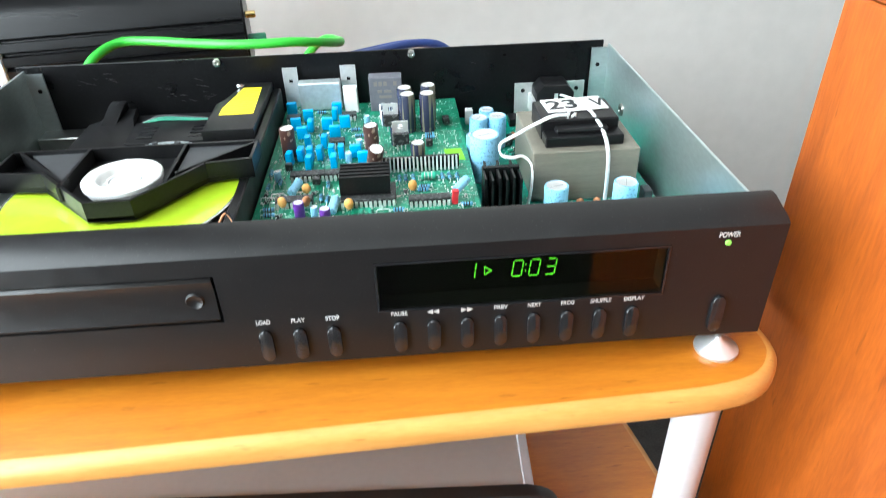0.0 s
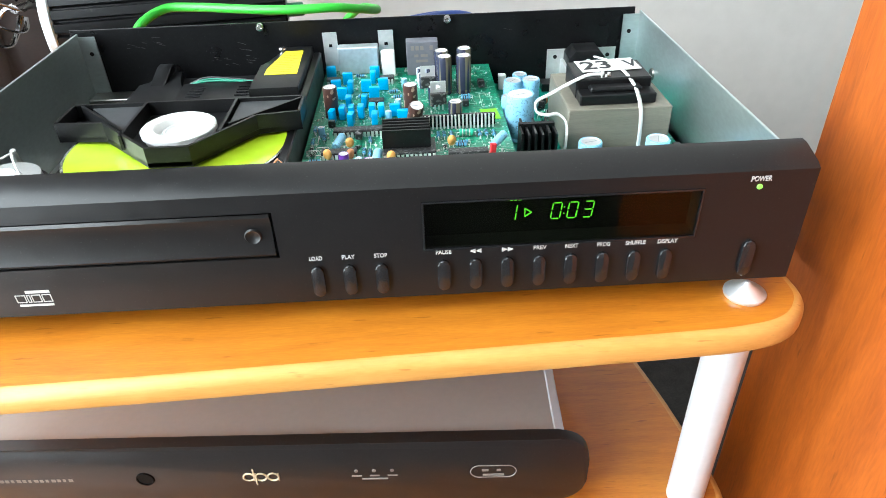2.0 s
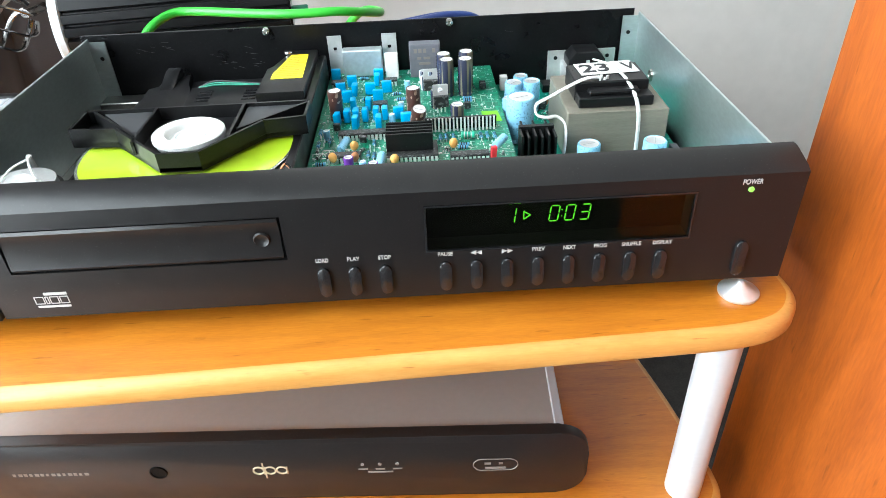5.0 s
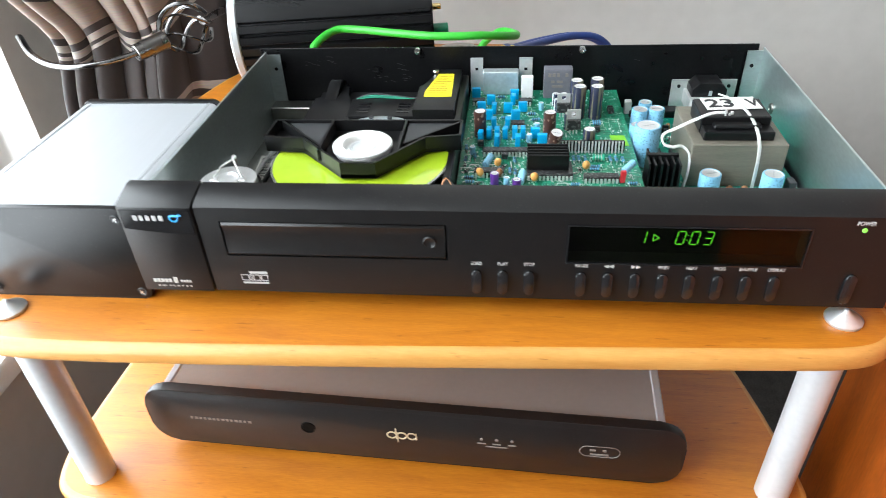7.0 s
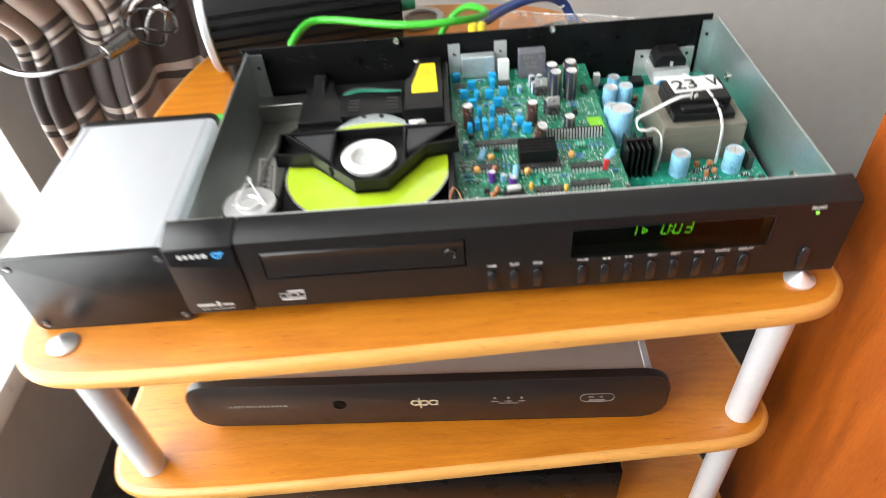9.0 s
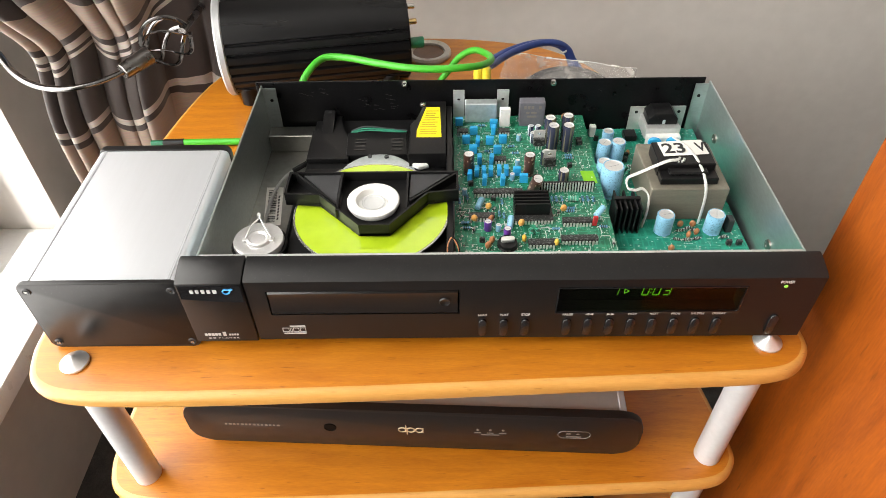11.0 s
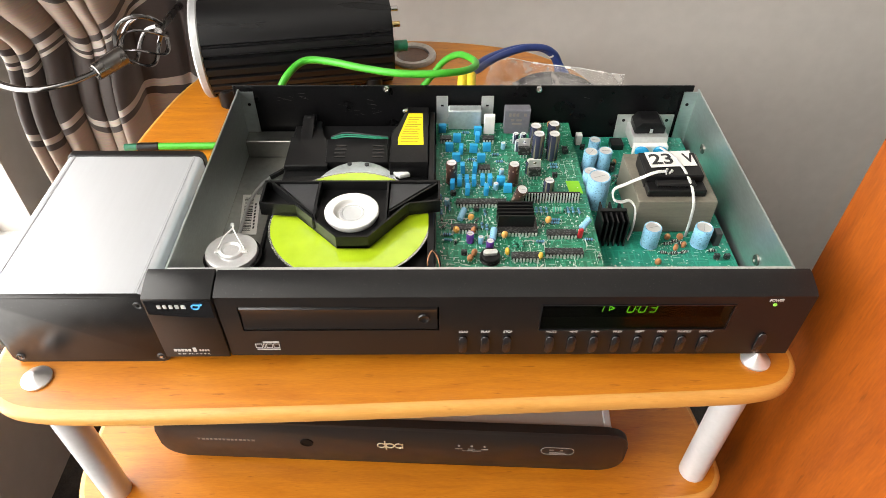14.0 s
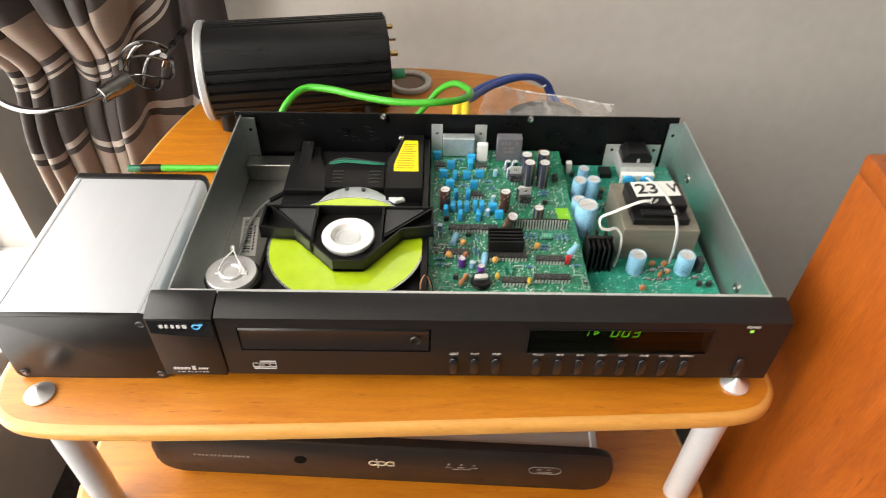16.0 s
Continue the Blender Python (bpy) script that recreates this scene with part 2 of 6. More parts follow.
def spline(points, n=8):
    """A smooth line through the points (Catmull-Rom)."""
    p = [Vector(q) for q in points]
    p = [2 * p[0] - p[1]] + p + [2 * p[-1] - p[-2]]
    out = []
    for i in range(1, len(p) - 2):
        for k in range(n):
            t = k / n
            out.append(0.5 * (2 * p[i] + (p[i + 1] - p[i - 1]) * t + (2 * p[i - 1] - 5 * p[i] + 4 * p[i + 1] - p[i + 2]) * t * t + (3 * p[i] - p[i - 1] - 3 * p[i + 1] + p[i + 2]) * t ** 3))
    return out + [p[-2]]


def cable(bm, points, r, seg=10, n=8, flat=1.0, mi=0):
    line = spline(points, n) if n > 1 else [Vector(q) for q in points]
    up, rings = Vector((0.13, 0.2, 1)).normalized(), []
    for i, q in enumerate(line):
        d = (line[min(i + 1, len(line) - 1)] - line[max(i - 1, 0)]).normalized()
        side = d.cross(up)
        side = side.normalized() if side.length > 1e-4 else Vector((1, 0, 0))
        top = side.cross(d).normalized()
        up = top
        rings.append([bm.verts.new(q + side * r * math.cos(2 * math.pi * k / seg) + top * r * flat * math.sin(2 * math.pi * k / seg)) for k in range(seg)])
    for a, b in zip(rings, rings[1:]):
        for k in range(seg):
            bm.faces.new((a[k], a[(k + 1) % seg], b[(k + 1) % seg], b[k])).material_index = mi
    bm.faces.new(rings[0][::-1]).material_index = mi
    bm.faces.new(rings[-1]).material_index = mi
    return bm


def rounded(x0, x1, y0, y1, r, seg=6):
    out = []
    for cx, cy, a in ((x1 - r, y1 - r, 0), (x0 + r, y1 - r, 90), (x0 + r, y0 + r, 180), (x1 - r, y0 + r, 270)):
        for k in range(seg + 1):
            t = radians(a + 90 * k / seg)
            out.append((cx + r * math.cos(t), cy + r * math.sin(t)))
    return out


def pierced(bm, x0, x1, z0, z1, y0, y1, holes):
    """An upright plate from y0 (front) to y1 with rectangular holes (x0, x1, z0, z1) that go through."""
    xs = sorted({x0, x1, *[h[0] for h in holes], *[h[1] for h in holes]})
    zs = sorted({z0, z1, *[h[2] for h in holes], *[h[3] for h in holes]})
    solid = lambda i, k: 0 <= i < len(xs) - 1 and 0 <= k < len(zs) - 1 and not any(h[0] <= (xs[i] + xs[i + 1]) / 2 <= h[1] and h[2] <= (zs[k] + zs[k + 1]) / 2 <= h[3] for h in holes)
    v = {}

    def at(i, y, k):
        if (i, y, k) not in v:
            v[i, y, k] = bm.verts.new((xs[i], y, zs[k]))
        return v[i, y, k]

    for i in range(len(xs) - 1):
        for k in range(len(zs) - 1):
            if not solid(i, k):
                continue
            bm.faces.new((at(i, y0, k), at(i + 1, y0, k), at(i + 1, y0, k + 1), at(i, y0, k + 1)))
            bm.faces.new((at(i, y1, k), at(i, y1, k + 1), at(i + 1, y1, k + 1), at(i + 1, y1, k)))
            for (di, dk, a, b) in ((-1, 0, (i, k), (i, k + 1)), (1, 0, (i + 1, k), (i + 1, k + 1)), (0, -1, (i, k), (i + 1, k)), (0, 1, (i, k + 1), (i + 1, k + 1))):
                if not solid(i + di, k + dk):
                    bm.faces.new((at(a[0], y0, a[1]), at(b[0], y0, b[1]), at(b[0], y1, b[1]), at(a[0], y1, a[1])))
    return bm


def lettering(name, text, size, mat, parent, m, width=0.0, depth=0.0001, label=""):
    """Raised print in the built-in font, centred at m; x to the right, y up the text."""
    cu = bpy.data.curves.new("text", "FONT")
    cu.body, cu.size, cu.align_x, cu.align_y, cu.extrude = text, size, "CENTER", "CENTER", depth
    cu.offset = size * 0.018
    tmp = bpy.data.objects.new("text_tmp", cu)
    scene.collection.objects.link(tmp)
    me = bpy.data.meshes.new_from_object(tmp.evaluated_get(bpy.context.evaluated_depsgraph_get()))
    bpy.data.objects.remove(tmp)
    if width:
        xs = [v.co.x for v in me.vertices]
        k = width / (max(xs) - min(xs))
        for v in me.vertices:
            v.co.x *= k
    me.materials.clear()
    me.materials.append(mat)
    return piece(name, me, parent, m, label)


def on_front(x, y, z):
    """A pose on an upright front that faces -y."""
    return Matrix.Translation((x, y, z)) @ Matrix(((1, 0, 0, 0), (0, 0, -1, 0), (0, 1, 0, 0), (0, 0, 0, 1)))


# ---- room ----
def slab(name, x0, x1, y0, y1, z0, z1, mat, label, category):
    bm = box(B(), x0, x1, y0, y1, z0, z1)
    ob = part(name, bm, mat, None)
    return tagged(ob, label, category, kind="structure")


FLOOR = -0.52
slab("floor", -1.3, 2.6, -2.6, 0.75, FLOOR - 0.05, FLOOR, CARPET, "dark grey carpet under the rack", "floor")
slab("wall_north", -0.30, 2.6, 0.56, 0.66, FLOOR, 2.0, WALL_PAINT, "plain warm grey painted wall behind the rack", "wall")
# added out of view, painted dark so that reflections and bounce stay weak
slab("wall_east", 2.5, 2.6, -2.6, 0.56, FLOOR, 2.0, BOUNCE_CUT_PAINT, "unseen east wall, darkened to cut bounced light", "wall")
slab("ceiling", -1.3, 2.6, -2.6, 0.75, 2.0, 2.06, CEILING_PAINT, "plain white ceiling", "ceiling")

# ---- rack ----
SHELF_T = 0.015
TOP = 0.008                 # upper face of the top shelf


def shelf_outline(dx=0.0, dy=0.0):
    """A shelf with rounded front corners, a slightly bowed front and a back that narrows in a curve."""
    keys = [(0.0, -0.0410), (0.08, -0.0390), (0.153, -0.0366), (0.28, -0.0314), (0.37, -0.0278), (0.402, -0.0258), (0.424, -0.0206), (0.4375, -0.0090), (0.4430, 0.0080), (0.4385, 0.045), (0.4310, 0.09), (0.4200, 0.14), (0.4070, 0.20), (0.3925, 0.27),
            (0.378, 0.345), (0.352, 0.405), (0.322, 0.440), (0.28, 0.466), (0.20, 0.484), (0.12, 0.486), (0.03, 0.476), (-0.04, 0.448), (-0.085, 0.395), (-0.108, 0.31), (-0.121, 0.20), (-0.127, 0.09),
            (-0.1285, 0.020), (-0.1265, -0.004), (-0.119, -0.0235), (-0.104, -0.0345), (-0.083, -0.0395), (-0.05, -0.0412)]
    p = keys[-1:] + keys + keys[:2]
    out = []
    for i in range(1, len(p) - 2):
        for k in range(4):
            t = k / 4
            q = [0.5 * (2 * p[i][j] + (p[i + 1][j] - p[i - 1][j]) * t + (2 * p[i - 1][j] - 5 * p[i][j] + 4 * p[i + 1][j] - p[i + 2][j]) * t * t + (3 * p[i][j] - p[i - 1][j] - 3 * p[i + 1][j] + p[i + 2][j]) * t ** 3) for j in (0, 1)]
            out.append((q[0] + dx, q[1] + dy))
    return out


def bullnose(outline, z0, z1, r):
    """A board with a rounded rim: its faces are 0, its rim 1."""
    bm, n = B(), len(outline)
    inward = []
    for i in range(n):
        a, b = Vector(outline[i - 1]), Vector(outline[(i + 1) % n])
        d = (b - a).normalized()
        inward.append(Vector((-d.y, d.x)))
    rings = []
    for side, steps in ((0, range(6)), (1, range(6))):
        for k in steps:
            t = math.pi / 2 * k / 5
            inset, z = (r * (1 - math.sin(t)), z0 + r * (1 - math.cos(t))) if side == 0 else (r * (1 - math.cos(t)), z1 - r * (1 - math.sin(t)))
            rings.append([bm.verts.new((outline[i][0] + inward[i].x * inset, outline[i][1] + inward[i].y * inset, z)) for i in range(n)])
    for a, b in zip(rings, rings[1:]):
        for i in range(n):
            bm.faces.new((a[i], a[(i + 1) % n], b[(i + 1) % n], b[i])).material_index = 1
    bm.faces.new(rings[0][::-1])
    bm.faces.new(rings[-1])
    me = finish(bm)
    me.materials.append(SHELF_WOOD)
    me.materials.append(EDGE_WOOD)
    return me


def build_rack():
    rack = thing("hifi_rack", (0.155, 0.2, FLOOR), "cherry-veneered hi-fi rack with silver tube legs", "shelf rack")
    for z in (TOP, -0.162, -0.335):
        part("shelf", bullnose(shelf_outline(*((0.0, 0.0) if z == TOP else (-0.003, 0.004))), z - SHELF_T, z, 0.0058), None, rack)
    for lx, ly in ((0.4175, 0.0075), (-0.088, -0.008), (0.315, 0.40), (-0.02, 0.40)):
        for z0, z1 in ((-0.162, TOP - SHELF_T), (-0.335, -0.162 - SHELF_T), (FLOOR, -0.335 - SHELF_T)):
            bm = rod(B(), (lx - 0.004, ly, z0), (lx - 0.004, ly, z1), 0.0114, 28)
            part("tube_leg", bm, TUBE_PAINT, rack, "silver-grey round tube")
    for lx, ly in ((0.4120, 0.0030), (-0.0900, -0.0110)):
        bm = lathe(B(), [(0, 0.0), (0.0100, 0.0), (0.0103, 0.0008), (0.0102, 0.0018), (0.0096, 0.0023), (0.0022, 0.0066), (0.0016, 0.0078), (0.0010, 0.0083), (0, 0.0084)], 32, Matrix.Translation((lx, ly, TOP + 0.0002)))
        part("end_cap", bm, SPUN, rack, "conical spun aluminium cap")


build_rack()

# ---- loudspeaker cabinet beside the rack ----
spk = thing("speaker_cabinet", (0.6, -0.12, FLOOR), "tall cherry-veneered loudspeaker cabinet beside the rack", "speaker")
part("cabinet_body", box(B(), 0.4665, 0.72, -0.36, 0.065, FLOOR + 0.02, 0.1565, 0.001, 1), CABINET_WOOD, spk)
part("top_panel", box(B(), 0.4663, 0.72, -0.36, 0.0652, 0.1568, 0.172, 0.002, 2), CABINET_WOOD, spk)
part("plinth", box(B(), 0.475, 0.71, -0.35, 0.055, FLOOR, FLOOR + 0.02), FACE_BLACK, spk, "black plinth")

# ---- CD player ----
FB, FT = 0.0202, 0.0845      # bottom and top of its front
PW, PB = 0.4285, 0.248        # width, place of the back panel
TRAY = (0.0575, 0.1875, 0.0465, 0.0705)
DISP = (0.254, 0.378, 0.0475, 0.0713)
player = thing("cd_player", (0.215, 0.12, TOP), "black compact disc player with its lid taken off, on the rack", "cd player")


def build_player_case():
    # front
    bm = pierced(B(), 0.0445, PW, FB, 0.0795, 0.0, 0.018, [TRAY, DISP])
    prism(bm, [(0.0, 0.0795), (0.0034, 0.0815), (0.0155, FT + 0.0003), (0.0195, FT + 0.0003), (0.0195, 0.0795)], 0.0445, PW, m=Matrix(((0, 0, 1, 0), (1, 0, 0, 0), (0, 1, 0, 0), (0, 0, 0, 1))))
    front = part("front_panel", bm, FACE_BLACK, player)
    m = Matrix(((0, 0, 1, 0), (1, 0, 0, 0), (0, 1, 0, 0), (0, 0, 0, 1)))
    bm = prism(B(), [(-0.0012, FB), (-0.0016, 0.0800), (0.0030, 0.0822), (0.0150, FT + 0.001), (0.0195, FT + 0.001), (0.0195, FB)], -0.0005, 0.0437, m=m, bevel=0.0006)
    badge = part("badge_block", bm, FACE_BLACK, player)
    arc = [(0.001, 0.0783), (0.001, 0.066)] + [(0.001 + 0.0415 * k / 8, 0.066 - 0.0035 * math.sin(math.pi * k / 16)) for k in range(1, 9)] + [(0.0425, 0.0783)]
    bm = prism(B(), arc, 0, 0.0006, m=on_front(0, -0.0014, 0))
    part("badge_plate", bm, GLOSS_BLACK, badge, "glossy black badge plate")
    # the maker's mark, as plain shapes
    for k, w in enumerate((0.0032, 0.0028, 0.003, 0.0032, 0.0036)):
        x = 0.0085 + k * 0.0038
        part("badge_mark", box(B(), x, x + w * 0.8, -0.0027, -0.0022, 0.0718, 0.0752, 0.0004, 1), WHITE_PRINT, badge, "plain white mark")
    bm = B()
    cable(bm, [(0.0375, -0.0025, 0.0755), (0.0345, -0.0025, 0.0752), (0.0318, -0.0025, 0.0752), (0.0305, -0.0025, 0.0735), (0.0318, -0.0025, 0.0716), (0.0345, -0.0025, 0.0722), (0.0365, -0.0025, 0.0762)], 0.0006, 6)
    part("badge_ring", bm, BLUE_PRINT, badge, "blue ring mark")
    marks = [(0.0068 + 0.0024 * k, 0.0086 + 0.0024 * k, 0.0266, 0.0290) for k in range(5)] + [(0.0198, 0.0220, 0.0262, 0.0304)] + [(0.0240 + 0.0018 * k, 0.0252 + 0.0018 * k, 0.0268, 0.0284) for k in range(4)]
    for x0, x1, z0, z1 in marks:
        part("model_mark", box(B(), x0, x1, -0.0017, -0.0013, z0, z1), WHITE_PRINT, badge, "plain white bar of print")
    lettering("print", "C D  P L A Y E R", 0.0015, WHITE_PRINT, badge, on_front(0.0195, -0.0015, 0.0238), 0.022)
    # disc drawer
    x0, x1, z0, z1 = TRAY
    part("drawer_recess", box(B(), x0, x1, 0.010, 0.0125, z0, z1), GLOSS_BLACK, player)
    bm = prism(B(), [(0.0005, z0 + 0.0008), (-0.0004, z0 + 0.0024), (0.0012, (z0 + z1) / 2 + 0.004), (-0.0004, z1 - 0.0024), (0.0004, z1 - 0.0009), (0.0095, z1 - 0.0009), (0.0095, z0 + 0.0008)], x0 + 0.0009, x1 - 0.0013, m=m, bevel=0.0003)
    drawer = part("disc_drawer", bm, FACE_BLACK, player, "black drawer front, shut")
    bm = lathe(B(), [(0, 0.0006), (0.003, 0.0010), (0.0034, 0.0013), (0.0040, 0.0004)], 24, on_front(0.1775, 0.0008, 0.0585))
    part("dimple", bm, FACE_BLACK, drawer)
    # display
    x0, x1, z0, z1 = DISP
    bm = pierced(B(), x0 - 0.0009, x1 + 0.0009, z0 - 0.0009, z1 + 0.0009, -0.0006, 0.0004, [(x0, x1, z0, z1)])
    part("display_rim", bm, GLOSS_BLACK, player)
    part("display_back", box(B(), x0 - 0.001, x1 + 0.001, 0.0105, 0.0125, z0 - 0.001, z1 + 0.001), DISPLAY_DARK, player)
    pane = part("display_window", box(B(), x0, x1, 0.0006, 0.0016, z0, z1), DISPLAY_GLASS, player, "dark tinted display window")
    pane.visible_shadow = False
    digits(player)
    # keys
    for kind, xs in ((("LOAD", "PLAY", "STOP"), 0.2035), (("PAUSE", "<<", ">>", "PREV", "NEXT", "PROG", "SHUFFLE", "DISPLAY"), 0.2622)):
        for k, word in enumerate(kind):
            x = xs + 0.01487 * k
            key(x, 0.0240, 0.0410)
            if word in ("<<", ">>"):
                s = -1 if word == "<<" else 1
                for d in (0.0, 0.0027):
                    tri = [(x - s * 0.0027 + s * d, 0.0437), (x + s * d, 0.0450), (x - s * 0.0027 + s * d, 0.0463)]
                    part("print", prism(B(), tri, 0, 0.0002, m=on_front(0, -0.0001, 0)), WHITE_PRINT, player)
            else:
                lettering("print", word, 0.0031, WHITE_PRINT, player, on_front(x, -0.0002, 0.0450), 0.0011 * len(word) + 0.0016)
    key(0.4055, 0.0235, 0.0435)
    lettering("print", "POWER", 0.0036, WHITE_PRINT, player, on_front(0.4032, -0.0002, 0.0757), 0.0092)
    part("power_light", rod(B(), (0.4032, 0.001, 0.0718), (0.4032, -0.0008, 0.0718), 0.0013, 14, 0.0003), LED_GREEN, player, "small green lit power light")
    disc_mark(player)
    # case
    part("base_pan", box(B(), 0.0085, 0.4215, 0.018, PB, 0.0192, 0.0205), ZINC_DULL, player)
    for x0, x1, name in ((0.0085, 0.010, "side_panel"), (0.420, 0.4215, "side_panel")):
        part(name, box(B(), x0, x1, 0.0185, PB - 0.002, 0.0205, 0.0822, 0.0003, 1), ZINC, player, "galvanised steel side")
    for s, x in ((1, 0.010), (-1, 0.420)):
        bm = box(B(), min(x, x + s * 0.012), max(x, x + s * 0.012), PB - 0.0045, PB - 0.0032, 0.021, 0.0802)
        part("corner_flange", bm, ZINC, player)
        part("flange_hole", rod(B(), (x + s * 0.007, PB - 0.0050, 0.068), (x + s * 0.007, PB - 0.0046, 0.068), 0.0015, 12), SATIN_BLACK, player)
    bm = box(B(), 0.010, 0.420, 0.0200, 0.0245, 0.0803, 0.0818)
    box(bm, 0.010, 0.420, 0.0200, 0.0212, 0.0205, 0.0803)
    part("front_rail", bm, BRIGHT_ZINC, player, "galvanised steel rail behind the front")
    back = part("back_panel", box(B(), 0.0035, 0.4175, PB, PB + 0.0015, 0.017, 0.0842, 0.0004, 1), PANEL_BLACK, player, "black coated steel back panel")
    for x in (0.1410, 0.2778):
        bm = lathe(B(), [(0, 0.0008), (0.0012, 0.0008), (0.0014, 0.0028), (0.0026, 0.0026), (0.003, 0.0018), (0.003, 0)], 20, on_front(x, PB, 0.0812))
        part("screw", bm, STEEL, back, "bright steel screw")
    rnd = random.Random(4)
    for k in range(26):
        cx, cz = rnd.choice(((0.052, 0.073), (0.105, 0.062), (0.12, 0.058), (0.128, 0.067), (0.31, 0.07))) 
        x, z, w = cx + rnd.uniform(-0.012, 0.012), cz + rnd.uniform(-0.004, 0.004), rnd.uniform(0.0015, 0.007)
        bm = box(B(), 0, w, -0.00006, 0.0, 0, rnd.uniform(0.0001, 0.0002))
        bmesh.ops.transform(bm, matrix=pose(x, PB, z, 0, rnd.uniform(4, 22), 0), verts=bm.verts)
        part("scratch", bm, SCRATCH, back)
    for x, y in ((0.03, 0.04), (0.40, 0.06), (0.03, 0.22), (0.40, 0.22)):
        part("foot", rod(B(), (x, y, TOP), (x, y, 0.019), 0.014, 24, 0.002, 0.016), SATIN_BLACK, player, "round black rubber foot")


def key(x, z0, z1):
    bm = prism(B(), rounded(x - 0.0029, x + 0.0029, z0, z1, 0.0028, 5), 0, 0.0021, bevel=0.0008, m=on_front(0, 0.0002, 0))
    part("key", bm, GLOSS_KEY, player)


SEG = {"0": "abcdef", "1": "bc", "2": "abged", "3": "abgcd"}


def digits(parent):
    """Lit segments, on a plate set back behind the window."""
    y = 0.0080

    def seg(bm, a, b):
        cable(bm, [a, b], 0.00030, 6, 1)

    bm, h, w, s = B(), 0.0084, 0.0042, 0.0005

    def glyph(x, z, on):
        top, mid, low = z + h, z + h / 2, z
        line = {"a": ((x, top), (x + w, top)), "b": ((x + w, top), (x + w, mid)), "c": ((x + w, mid), (x + w, low)), "d": ((x, low), (x + w, low)),
                "e": ((x, mid), (x, low)), "f": ((x, top), (x, mid)), "g": ((x, mid), (x + w, mid))}
        for k in on:
            (ax, az), (bx, bz) = line[k]
            lean = 0.12
            p = lambda u, v: Vector((u + (v - z) * lean, y, v))
            a, b = p(ax, az), p(bx, bz)
            d = (b - a).normalized() * s
            seg(bm, a + d, b - d)

    z = 0.0553
    glyph(0.2918, z, "bc")
    for k, ch in enumerate("003"):
        glyph((0.3125, 0.3200, 0.3272)[k], z, SEG[ch])
    for dz in (0.0024, 0.0058):
        seg(bm, (0.3186, y, z + dz), (0.3187, y, z + dz + 0.0004))
    tri = [(0.3005, z + 0.0018), (0.3005, z + 0.0062), (0.3036, z + 0.0040)]
    for a, b in zip(tri, tri[1:] + tri[:1]):
        seg(bm, (a[0], y, a[1]), (b[0], y, b[1]))
    part("lit_digits", bm, DIGIT_GREEN, parent, "green lit display segments")
    bm = B()
    for x in (0.2935, 0.2955, 0.2975):
        seg(bm, (x, y, 0.0662), (x + 0.0012, y, 0.0662))
    part("lit_caption", bm, DIGIT_GREEN, parent)


def disc_mark(parent):
    """The disc logo, as plain outlined shapes."""
    x0, z0 = 0.0625, 0.0262
    for k, w in enumerate((0.0046, 0.0016, 0.0042, 0.0042)):
        x = x0 + (0, 0.0052, 0.0074, 0.0122)[k]
        bm = pierced(B(), x, x + w, z0 + 0.0022, z0 + 0.0066, -0.0003, 0.0, [(x + 0.00035, x + w - 0.00035, z0 + 0.0026, z0 + 0.0062)])
        part("disc_mark", bm, WHITE_PRINT, parent, "plain white printed shape")
    part("disc_mark", box(B(), x0 + 0.0005, x0 + 0.0162, -0.0003, 0, z0, z0 + 0.0012), WHITE_PRINT, parent)
    part("disc_mark", box(B(), x0 + 0.0055, x0 + 0.0165, -0.0003, 0, z0 + 0.0075, z0 + 0.009), WHITE_PRINT, parent)


SCRATCH = material("bare_scratch", (0.09, 0.09, 0.088), 0.5)
DISPLAY_DARK = material("display_backing", (0.0012, 0.0014, 0.001), 0.5, vary=0.1, spec=0.1)
DISPLAY_GLASS = clear("display_tint", (0.55, 0.6, 0.45), 0.03, 1.36)
GLOSS_KEY = material("key_plastic", (0.012, 0.012, 0.013), 0.2, vary=0.1)
LED_GREEN = glowing("green_lamp", (0.25, 0.7, 0.08), 0.12)
DIGIT_GREEN = glowing("display_green", (0.25, 1.0, 0.06), 1.7)
build_player_case()

